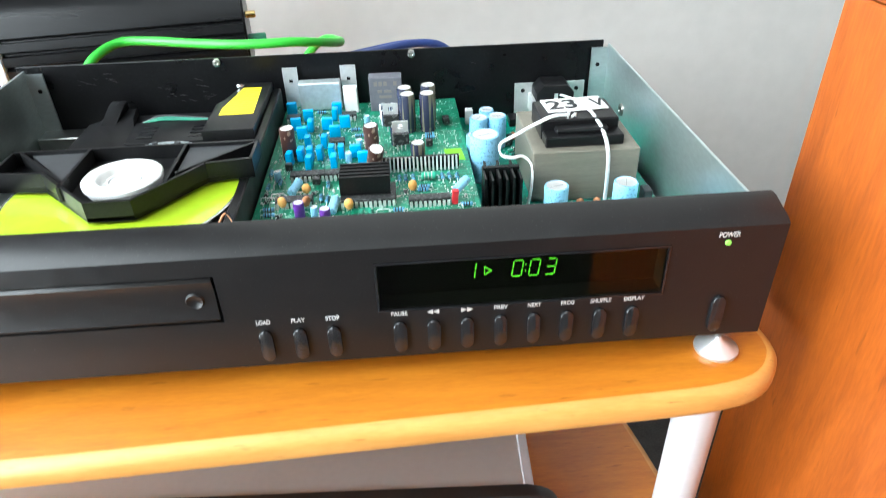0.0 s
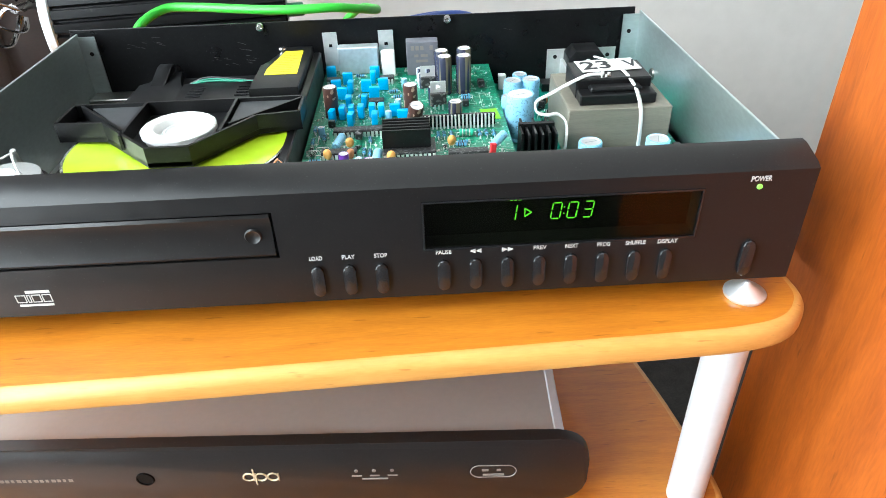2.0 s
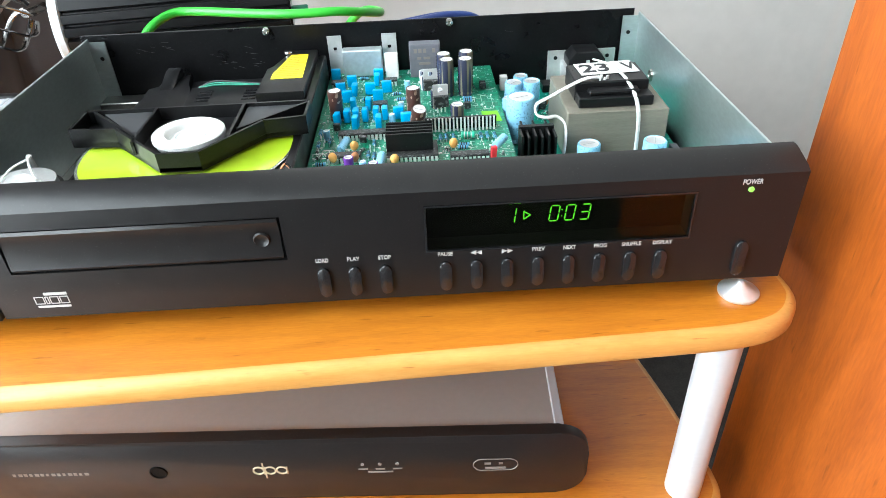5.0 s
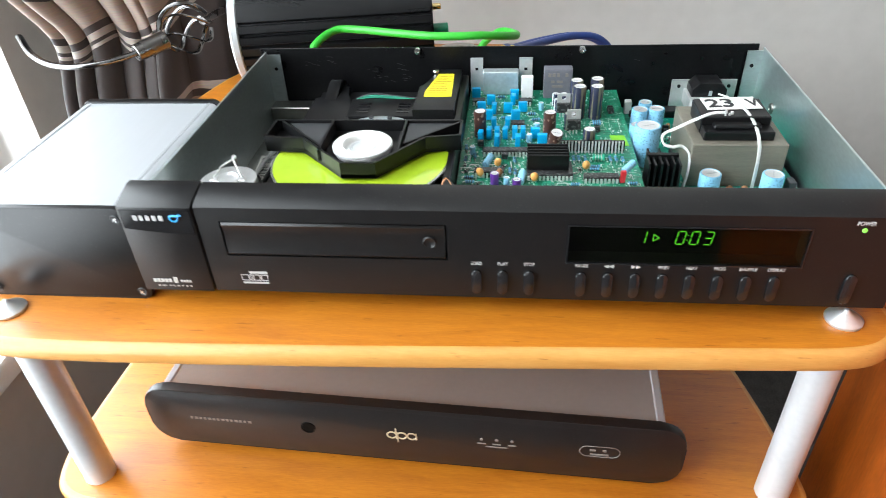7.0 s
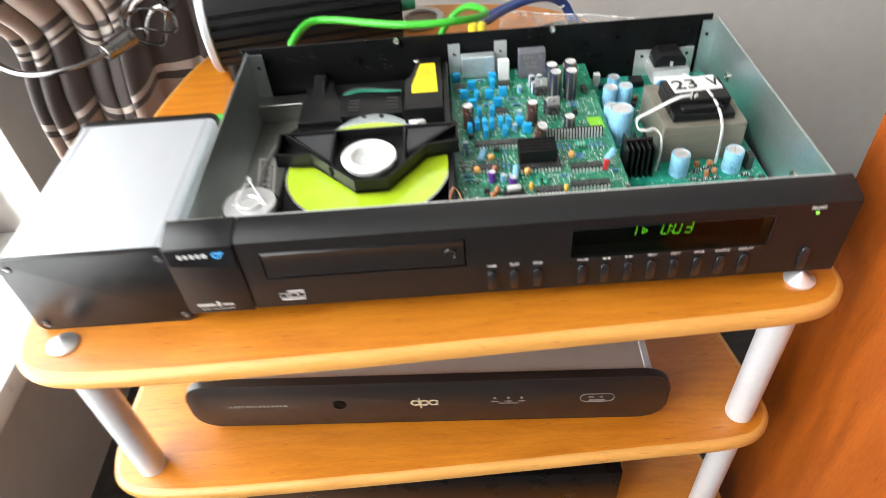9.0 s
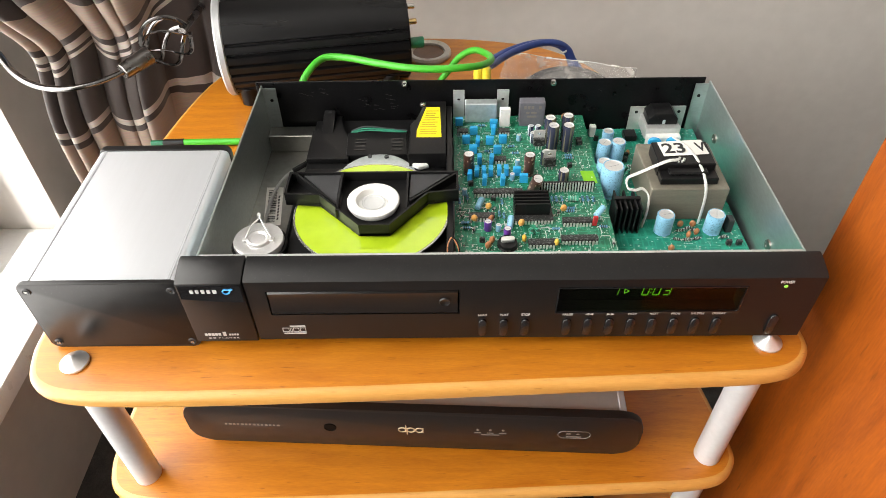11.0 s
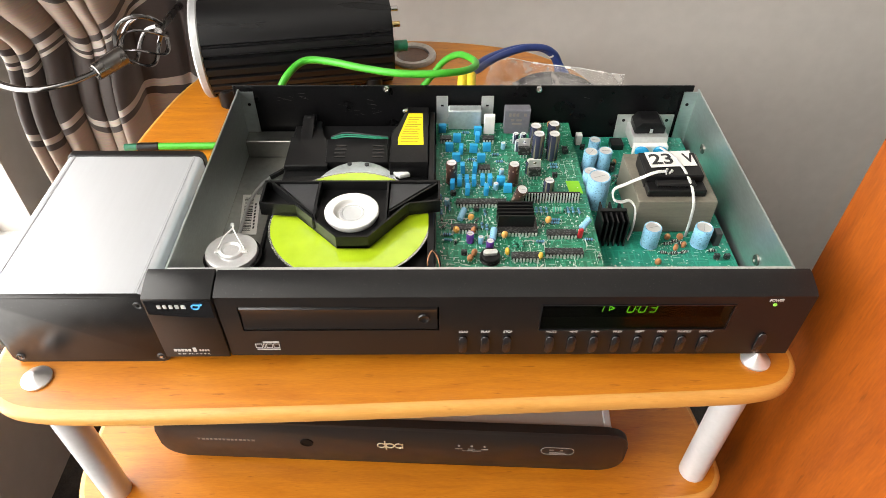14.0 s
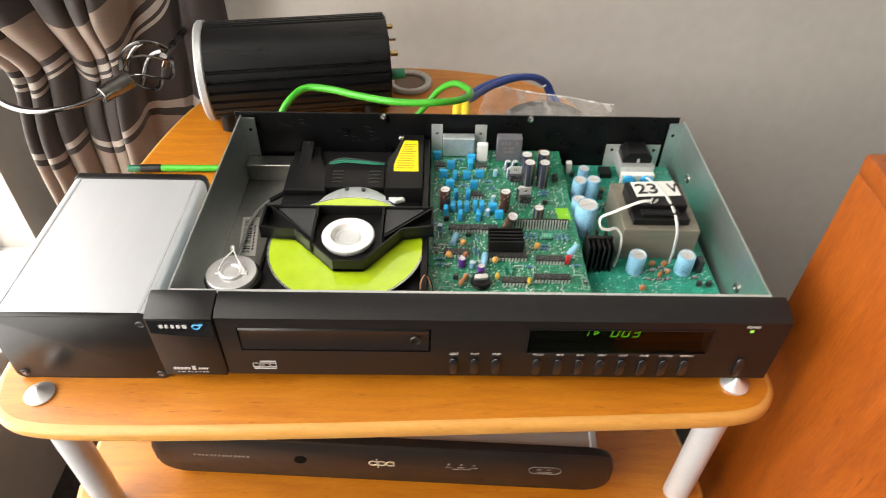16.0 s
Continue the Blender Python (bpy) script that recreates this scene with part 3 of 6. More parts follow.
# ---- aluminium box beside the player ----
def build_box():
    ob = thing("aluminium_case", (-0.0605, 0.095, TOP), "brushed aluminium electronics case with black end plates", "box")
    X0, X1, Y0, Y1, Z1 = -0.1105, -0.0028, 0.0080, 0.157, 0.0735
    m = Matrix(((1, 0, 0, 0), (0, 0, -1, 0), (0, 1, 0, 0), (0, 0, 0, 1)))
    prof = rounded(X0, X1, TOP + 0.002, Z1, 0.004, 4)
    part("case_body", prism(B(), prof, -Y1, -Y0, m=m), ALU, ob)
    for x in (X0 + 0.006, X1 - 0.006):
        part("case_groove", box(B(), x - 0.0009, x + 0.0009, Y0, Y1, Z1 - 0.0006, Z1 + 0.0004), CASE_EDGE, ob)
    end = rounded(X0 - 0.001, X1 + 0.001, TOP, Z1 + 0.0015, 0.005, 5)
    for y0, y1, name in ((Y0 - 0.004, Y0, "front_plate"), (Y1, Y1 + 0.006, "rear_plate")):
        pl = part(name, prism(B(), end, -y1, -y0, m=m, bevel=0.0008), FACE_BLACK, ob, "black end plate")
        if name == "front_plate":
            for x in (X0 + 0.0052, X1 - 0.0045):
                for z in (TOP + 0.006, Z1 - 0.0055):
                    bm = lathe(B(), [(0, 0.0), (0.0012, 0.0001), (0.0026, 0.0008), (0.003, 0.0003), (0.0031, 0)], 20, on_front(x, y0, z))
                    s = part("screw", bm, GREY_BLACK, pl, "dark cross-head screw")
                    for a in (35, 125):
                        bm = box(B(), -0.0016, 0.0016, -0.0003, 0.0003, 0.0004, 0.0010)
                        bmesh.ops.transform(bm, matrix=on_front(x, y0, z) @ pose(0, 0, 0, 0, 0, a), verts=bm.verts)
                        part("slot", bm, STEEL, pl)


build_box()

# ---- processor on the lower shelf ----
def build_processor():
    ob = thing("audio_processor", (0.15, 0.1, -0.162), "slim black-fronted audio processor with grey top on the lower shelf", "hi-fi unit")
    turn = Matrix.Translation((0.145, 0.013, 0)) @ pose(0, 0, 0, 0, 0, -2.6)

    def put(name, bm, mat, label="", parent=ob):
        bmesh.ops.transform(bm, matrix=turn, verts=bm.verts)
        return part(name, bm, mat, parent, label)

    zc, top = -0.1255, -0.1005
    put("case_top", box(B(), -0.186, 0.186, 0.008, 0.27, -0.150, top, 0.001, 1), CASE_TOP, "grey-brown painted steel cover")
    for x in (-0.1865, 0.1805):
        put("side_rail", box(B(), x, x + 0.006, 0.008, 0.27, -0.151, top + 0.001, 0.0008, 1), ALU, "silver side rail")
    front = put("front_plate", prism(B(), rounded(-0.201, 0.2015, -0.155, -0.0965, 0.019, 7), 0, 0.008, bevel=0.001, m=on_front(0, 0.008, 0)), PROC_BLACK)
    put("socket_hole", lathe(B(), [(0, 0.0003), (0.0046, 0.0003), (0.0048, 0.0009), (0.0055, 0.0009), (0.0058, 0)], 24, on_front(-0.0715, 0.0, zc)), SOCKET_DARK, "", front)
    for k in range(14):
        w = (0.0016, 0.0024, 0.002)[k % 3]
        put("product_mark", box(B(), -0.166 + k * 0.0036, -0.166 + k * 0.0036 + w, -0.0003, 0, zc - 0.0012, zc + 0.0012), PALE_PRINT, "plain bar of print", front)
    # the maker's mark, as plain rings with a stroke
    for x0, z0, z1 in ((-0.0105, -0.0034, 0.0072), (-0.0030, -0.0072, 0.0034), (0.0045, -0.0034, 0.0034)):
        bm = B()
        c = [(x0 + 0.0034 + 0.0034 * math.cos(radians(a)), -0.0003, zc + 0.0034 * math.sin(radians(a))) for a in range(0, 361, 30)]
        cable(bm, c, 0.0006, 6, 1)
        xs = x0 + (0.0001 if z0 < -0.005 else 0.0067)
        rod(bm, (xs, -0.0003, zc + z0), (xs, -0.0003, zc + z1), 0.0006, 6)
        put("maker_mark", bm, GOLD_PRINT, "pale gold ring mark", front)
    for k in range(3):
        x = 0.0705 + 0.011 * (k - 1)
        put("input_light", rod(B(), (x, 0.0004, zc + 0.004), (x, -0.0008, zc + 0.004), 0.0011, 12), PALE_PRINT, "", front)
        put("caption_bar", box(B(), x - 0.003, x + 0.003, -0.0003, 0, zc - 0.0016, zc - 0.0004), PALE_PRINT, "", front)
    put("caption_bar", box(B(), 0.0625, 0.0785, -0.0003, 0, zc - 0.0046, zc - 0.0034), PALE_PRINT, "", front)
    oval = [(0.1435 + (0.0085 if math.cos(radians(a)) > 0 else -0.0085) + 0.0055 * math.cos(radians(a)), -0.0003, zc + 0.001 + 0.0055 * math.sin(radians(a))) for a in range(-80, 281, 20)]
    put("oval_mark", cable(B(), oval + oval[:1], 0.00032, 6, 1), PALE_PRINT, "thin oval outline", front)
    for x0, x1, dz in ((0.1365, 0.1405, 0.0020), (0.1455, 0.1480, 0.0020), (0.137, 0.150, -0.0024)):
        put("oval_print", box(B(), x0, x1, -0.0003, 0, zc + dz - 0.0009, zc + dz + 0.0009), PALE_PRINT, "plain bar of print", front)
    for x in (-0.16, 0.16):
        for y in (0.03, 0.24):
            put("foot", rod(B(), (x, y, -0.162), (x, y, -0.150), 0.010, 18), SATIN_BLACK)


SOCKET_DARK = material("socket_black", (0.002, 0.002, 0.002), 0.5, spec=0.1)
CASE_TOP = material("grey_brown_steel", (0.42, 0.40, 0.375), 0.32, metal=0.45, vary=0.025, grain=30, rough_vary=0.02)
PROC_BLACK = material("satin_black_front", (0.011, 0.010, 0.010), 0.35, vary=0.2, grain=70, dust=0.05)
PALE_PRINT = material("pale_print", (0.20, 0.18, 0.16), 0.6, vary=0.05)
build_processor()

low = thing("lower_unit", (0.14, 0.1, -0.335), "flat black hi-fi unit on the bottom shelf", "hi-fi unit")
bm = box(B(), -0.05, 0.325, 0.012, 0.28, -0.322, -0.255, 0.002, 2)
bmesh.ops.transform(bm, matrix=Matrix.Translation((0.14, 0, 0)) @ pose(0, 0, 0, 0, 0, -2) @ Matrix.Translation((-0.14, 0, 0)), verts=bm.verts)
part("unit_body", bm, PANEL_BLACK, low)
for x in (-0.02, 0.29):
    for y in (0.05, 0.25):
        part("foot", rod(B(), (x, y, -0.335), (x, y, -0.32), 0.011, 16), SATIN_BLACK, low)

# ---- power amplifier behind the player ----
def build_amp():
    ob = thing("tube_amplifier", (0.04, 0.385, TOP), "black ribbed cylindrical amplifier with silver ring behind the player", "amplifier")
    cx0, cx1, cy, cz, R = 0.0, 0.187, 0.0, 0.0, 0.0510
    at = Matrix.Translation((-0.0515, 0.368, 0.0605)) @ pose(0, 0, 0, 0, 0, 9.5)
    prof, n = [], 240
    for k in range(n):
        a = 2 * math.pi * k / n
        deg = math.degrees(a) % 360
        fin = 0.0
        if 82 < deg < 190:
            fin = 0.0030 if k % 4 < 2 else 0.0
        elif not 28 < deg <= 82:
            fin = 0.0035 if (k // 2) % 4 == 0 else 0.0
        prof.append(((R - fin) * math.cos(a), (R - fin) * math.sin(a)))
    m = at @ Matrix(((0, 0, 1, 0), (-1, 0, 0, 0), (0, 1, 0, 0), (0, 0, 0, 1)))
    part("ribbed_body", prism(B(), prof, 0, cx1, m=m), AMP_BLACK, ob)
    bm = lathe(B(), [(0.043, -0.0085), (0.0505, -0.0085), (0.0525, -0.0065), (0.0525, -0.001), (0.0505, 0.0005), (0.043, 0.0005)], 64, m)
    part("front_ring", bm, RING, ob, "pale silver front ring")
    part("front_disc", lathe(B(), [(0, -0.007), (0.045, -0.007), (0.045, -0.002), (0, -0.002)], 48, m), GLOSS_BLACK, ob)
    part("end_plate", lathe(B(), [(0, cx1), (0.0480, cx1), (0.0480, cx1 + 0.002), (0, cx1 + 0.002)], 48, m), SATIN_BLACK, ob)
    for y, z, r, mat, nm, h in ((-0.028, 0.022, 0.0030, BRASS, "socket", 0.009), (-0.022, 0.036, 0.0028, STEEL, "socket", 0.008), (-0.036, 0.002, 0.0058, PLUG_GREEN, "green_plug", 0.015), (0.02, 0.03, 0.003, BRASS, "socket", 0.009)):
        part(nm, rod(B(), at @ Vector((cx1 + 0.002, y, z)), at @ Vector((cx1 + 0.002 + h, y, z)), r, 18, 0.0008), mat, ob)
    for x in (0.012, cx1 - 0.02):
        for y in (-0.032, 0.032):
            p = at @ Vector((x, y, 0))
            part("foot", rod(B(), (p.x, p.y, TOP), (p.x, p.y, 0.028), 0.009, 18, 0.001), SATIN_BLACK, ob)


AMP_BLACK = material("black_anodised_extrusion", (0.006, 0.006, 0.0065), 0.30, vary=0.2, grain=40, stretch=(0.1, 1, 1), spec=0.27)
RING = material("pale_silver_ring", (0.46, 0.47, 0.48), 0.38, metal=0.5, vary=0.04)
BRASS = material("gold_plated_socket", (0.75, 0.55, 0.25), 0.25, metal=1.0)
PLUG_GREEN = material("green_plug", (0.01, 0.14, 0.07), 0.35)
build_amp()


part("label_bar", box(B(), 0.262, 0.282, 0.0095, 0.0101, -0.262, -0.2600), PALE_PRINT, low, "small pale bar of print")

# ---- inside the player ----
def board_material(name, base, trace, pads):
    """Green solder mask over copper tracks, with solder pads."""
    m = bpy.data.materials.new(name)
    m.use_nodes = True
    n, l = m.node_tree.nodes, m.node_tree.links
    b = n["Principled BSDF"]
    b.inputs["Roughness"].default_value = 0.28
    tc = n.new("ShaderNodeTexCoord")
    masks = []
    for sx, sy in ((60, 420), (420, 60)):
        mp, ns, rp = n.new("ShaderNodeMapping"), n.new("ShaderNodeTexNoise"), n.new("ShaderNodeValToRGB")
        mp.inputs["Scale"].default_value = (sx, sy, 1)
        l.new(tc.outputs["Object"], mp.inputs["Vector"])
        l.new(mp.outputs["Vector"], ns.inputs["Vector"])
        ns.inputs["Scale"].default_value, ns.inputs["Detail"].default_value = 1.0, 1.0
        rp.color_ramp.interpolation = "CONSTANT"
        rp.color_ramp.elements[0].position, rp.color_ramp.elements[1].position = 0.0, 0.56
        l.new(ns.outputs["Fac"], rp.inputs["Fac"])
        masks.append(rp)
    mxm = n.new("ShaderNodeMath")
    mxm.operation = "MAXIMUM"
    l.new(masks[0].outputs["Color"], mxm.inputs[0])
    l.new(masks[1].outputs["Color"], mxm.inputs[1])
    mix = n.new("ShaderNodeMix")
    mix.data_type = "RGBA"
    l.new(mxm.outputs[0], mix.inputs[0])
    mix.inputs[6].default_value, mix.inputs[7].default_value = (*base, 1), (*trace, 1)
    vo, rp = n.new("ShaderNodeTexVoronoi"), n.new("ShaderNodeValToRGB")
    vo.inputs["Scale"].default_value = pads
    l.new(tc.outputs["Object"], vo.inputs["Vector"])
    l.new(vo.outputs["Distance"], rp.inputs["Fac"])
    rp.color_ramp.elements[0].position, rp.color_ramp.elements[1].position = 0.16, 0.20
    rp.color_ramp.elements[0].color, rp.color_ramp.elements[1].color = (1, 1, 1, 1), (0, 0, 0, 1)
    mix2 = n.new("ShaderNodeMix")
    mix2.data_type = "RGBA"
    l.new(rp.outputs["Color"], mix2.inputs[0])
    l.new(mix.outputs[2], mix2.inputs[6])
    mix2.inputs[7].default_value = (0.45, 0.52, 0.45, 1)
    l.new(mix2.outputs[2], b.inputs["Base Color"])
    bp = n.new("ShaderNodeBump")
    bp.inputs["Strength"].default_value, bp.inputs["Distance"].default_value = 0.5, 0.0002
    l.new(mxm.outputs[0], bp.inputs["Height"])
    l.new(bp.outputs["Normal"], b.inputs["Normal"])
    return m


def printed(name, color, mark, rough=0.3, scale=420.0, cover=0.60, stretch=(1, 1, 1)):
    """A coloured sleeve with small broken print on it."""
    m = material(name, color, rough, vary=0.08, grain=40)
    n, l = m.node_tree.nodes, m.node_tree.links
    b = n["Principled BSDF"]
    was = b.inputs["Base Color"].links[0].from_socket
    tc, mp, ns, rp, mix = n.new("ShaderNodeTexCoord"), n.new("ShaderNodeMapping"), n.new("ShaderNodeTexNoise"), n.new("ShaderNodeValToRGB"), n.new("ShaderNodeMix")
    mp.inputs["Scale"].default_value = stretch
    l.new(tc.outputs["Object"], mp.inputs["Vector"])
    l.new(mp.outputs["Vector"], ns.inputs["Vector"])
    ns.inputs["Scale"].default_value, ns.inputs["Detail"].default_value = scale, 0.0
    rp.color_ramp.elements[0].position, rp.color_ramp.elements[1].position = cover, cover + 0.03
    l.new(ns.outputs["Fac"], rp.inputs["Fac"])
    mix.data_type = "RGBA"
    l.new(rp.outputs["Color"], mix.inputs[0])
    l.new(was, mix.inputs[6])
    mix.inputs[7].default_value = (*mark, 1)
    l.new(mix.outputs[2], b.inputs["Base Color"])
    return m


MAIN_GREEN = board_material("main_board_green", (0.006, 0.150, 0.078), (0.018, 0.245, 0.138), 330)
POWER_GREEN = board_material("power_board_green", (0.006, 0.215, 0.145), (0.016, 0.30, 0.205), 240)
CAP_SKY = printed("light_blue_sleeve", (0.26, 0.54, 0.75), (0.15, 0.35, 0.50), 0.3, 800, 0.64)
CAP_NAVY = printed("navy_gold_sleeve", (0.030, 0.034, 0.062), (0.15, 0.14, 0.095), 0.25, 230, 0.50, (1, 1, 0.03))
CAP_BROWN = printed("brown_sleeve", (0.060, 0.026, 0.020), (0.32, 0.24, 0.18), 0.3, 380, 0.68)
CAP_WHITE = printed("white_black_sleeve", (0.60, 0.66, 0.72), (0.012, 0.016, 0.05), 0.3, 330, 0.5, (1, 1, 0.03))
CAP_PURPLE = material("purple_sleeve", (0.13, 0.035, 0.30), 0.3, vary=0.1)
FILM_BLUE = material("blue_film_capacitor", (0.015, 0.36, 0.70), 0.32, vary=0.12, grain=120)
TANT = material("orange_bead", (0.80, 0.41, 0.11), 0.3, vary=0.12)
CERAMIC = material("brown_ceramic", (0.48, 0.20, 0.085), 0.5, vary=0.15)
YELLOW_BEAD = material("yellow_bead", (0.72, 0.45, 0.06), 0.3)
CHIP = printed("chip_black", (0.016, 0.016, 0.016), (0.10, 0.10, 0.10), 0.42, 600, 0.60, (1, 2, 1))
TIN = material("tinned_lead", (0.78, 0.78, 0.76), 0.32, metal=0.6, vary=0.08)
RES_BLUE = material("blue_resistor", (0.12, 0.34, 0.52), 0.35, vary=0.1)
RES_GREEN = material("green_inductor", (0.05, 0.42, 0.27), 0.35, vary=0.1)
RED_PLASTIC = material("red_plastic", (0.62, 0.025, 0.035), 0.35)
WHITE_PLASTIC = material("white_plastic", (0.76, 0.76, 0.74), 0.4, vary=0.04)
GREY_BLOCK = material("grey_potted_block", (0.13, 0.13, 0.15), 0.45, vary=0.1)
SILK = material("white_silkscreen", (0.55, 0.62, 0.56), 0.6)
PATCH = material("yellow_green_patch", (0.22, 0.55, 0.02), 0.5, vary=0.06)
CORE = material("varnished_iron_core", (0.19, 0.175, 0.138), 0.42, metal=0.2, vary=0.14, grain=30, stretch=(1, 1, 14))
LABEL_WHITE = material("white_label", (0.80, 0.79, 0.75), 0.6, vary=0.03)
INK = material("black_ink", (0.02, 0.02, 0.022), 0.6)
YELLOW_LABEL = material("yellow_label", (0.85, 0.68, 0.015), 0.4, vary=0.04)
WIRE_WHITE = material("white_wire", (0.72, 0.73, 0.71), 0.4)
WIRE_GREY = material("grey_wire", (0.42, 0.43, 0.42), 0.45)
SHIELD_STEEL = material("tinned_screen", (0.56, 0.62, 0.63), 0.32, metal=0.6, vary=0.12)


def can(r, h, body):
    """An electrolytic capacitor: crimped sleeve, bare top with score marks."""
    bm = lathe(B(), [(0, 0), (r * 0.9, 0), (r, h * 0.03), (r, h * 0.06), (r * 0.93, h * 0.10), (r, h * 0.14), (r, h * 0.965), (r * 0.95, h), (r * 0.84, h)], 20)
    lathe(bm, [(r * 0.84, h), (r * 0.80, h - 0.0003), (0, h - 0.0003)], 20, mi=1)
    box(bm, -r * 0.55, r * 0.55, -0.00015, 0.00015, h - 0.0004, h - 0.0001, mi=2)
    return mesh_of(bm, body, SPUN, CASE_EDGE)


def dip(n, w=0.0062, pitch=0.00254):
    """A chip in two rows of bent legs."""
    half = n // 2
    L = half * pitch
    bm = box(B(), -L / 2, L / 2, -w / 2, w / 2, 0.0012, 0.0046, 0.0004, 1)
    lathe(bm, [(0, 0.0047), (0.0006, 0.0047), (0.0006, 0.0044)], 8, Matrix.Translation((-L / 2 + 0.0016, 0, 0)))
    for k in range(half):
        x = -L / 2 + pitch * (k + 0.5)
        for s in (-1, 1):
            box(bm, x - 0.0008, x + 0.0008, s * w / 2 - 0.0002 + s * 0.0007, s * w / 2 + 0.0002 + s * 0.0007, 0, 0.0034, mi=1)
            box(bm, x - 0.0006, x + 0.0006, min(s * w / 2, s * (w / 2 + 0.0007)), max(s * w / 2, s * (w / 2 + 0.0007)), 0.0028, 0.0032, mi=1)
    return mesh_of(bm, CHIP, TIN)


def film():
    bm = box(B(), -0.0035, 0.0035, -0.0019, 0.0019, 0.0004, 0.0086, 0.0005, 2)
    for s in (-1, 1):
        rod(bm, (s * 0.0022, 0, -0.001), (s * 0.0022, 0, 0.001), 0.0003, 6, mi=1)
    return mesh_of(bm, FILM_BLUE, TIN)


def bead(mat):
    bm = B()
    bmesh.ops.create_uvsphere(bm, u_segments=14, v_segments=10, radius=1.0)
    for v in bm.verts:
        v.co = Vector((v.co.x * 0.0026, v.co.y * 0.0019, 0.0046 + v.co.z * (0.0030 if v.co.z > 0 else 0.0036)))
    for s in (-1, 1):
        rod(bm, (s * 0.0012, 0, -0.0006), (s * 0.0012, 0, 0.0022), 0.0003, 6, mi=1)
    return mesh_of(bm, mat, TIN)


def axial(mat, L=0.0062, r=0.0011, band=INK):
    """A resistor lying on the board with its leads bent down."""
    bm = lathe(B(), [(0, -L / 2), (r * 0.8, -L / 2), (r * 1.1, -L / 2 + 0.0006), (r * 1.1, -L / 2 + 0.0016), (r * 0.85, -L / 2 + 0.0022), (r * 0.85, L / 2 - 0.0022), (r * 1.1, L / 2 - 0.0016), (r * 1.1, L / 2 - 0.0006), (r * 0.8, L / 2), (0, L / 2)], 12, pose(0, 0, r + 0.0004, 0, 90, 0))
    for u in (-0.28, -0.05, 0.2):
        lathe(bm, [(r * 1.12, -0.0002), (r * 1.12, 0.0003)], 12, pose(u * L, 0, r + 0.0004, 0, 90, 0), mi=2)
    for s in (-1, 1):
        cable(bm, [(s * L / 2, 0, r + 0.0004), (s * (L / 2 + 0.0014), 0, r + 0.0004), (s * (L / 2 + 0.0018), 0, -0.0004)], 0.00026, 6, 1, mi=1)
    return mesh_of(bm, mat, TIN, band)


def power_tab():
    bm = box(B(), -0.005, 0.005, -0.0022, 0.0022, 0.004, 0.0115, 0.0004, 1)
    bm2 = pierced(bm, -0.005, 0.005, 0.0105, 0.0185, 0.0009, 0.0022, [(-0.0015, 0.0015, 0.0135, 0.0165)])
    for f in bm2.faces:
        if f.calc_center_median().z > 0.0116 or f.calc_center_median().y > 0.0021:
            f.material_index = 1
    for x in (-0.0025, 0, 0.0025):
        box(bm, x - 0.0005, x + 0.0005, -0.0003, 0.0003, -0.0005, 0.0042, mi=1)
    return mesh_of(bm, CHIP, SPUN)


PZ, RZ = 0.047, 0.031


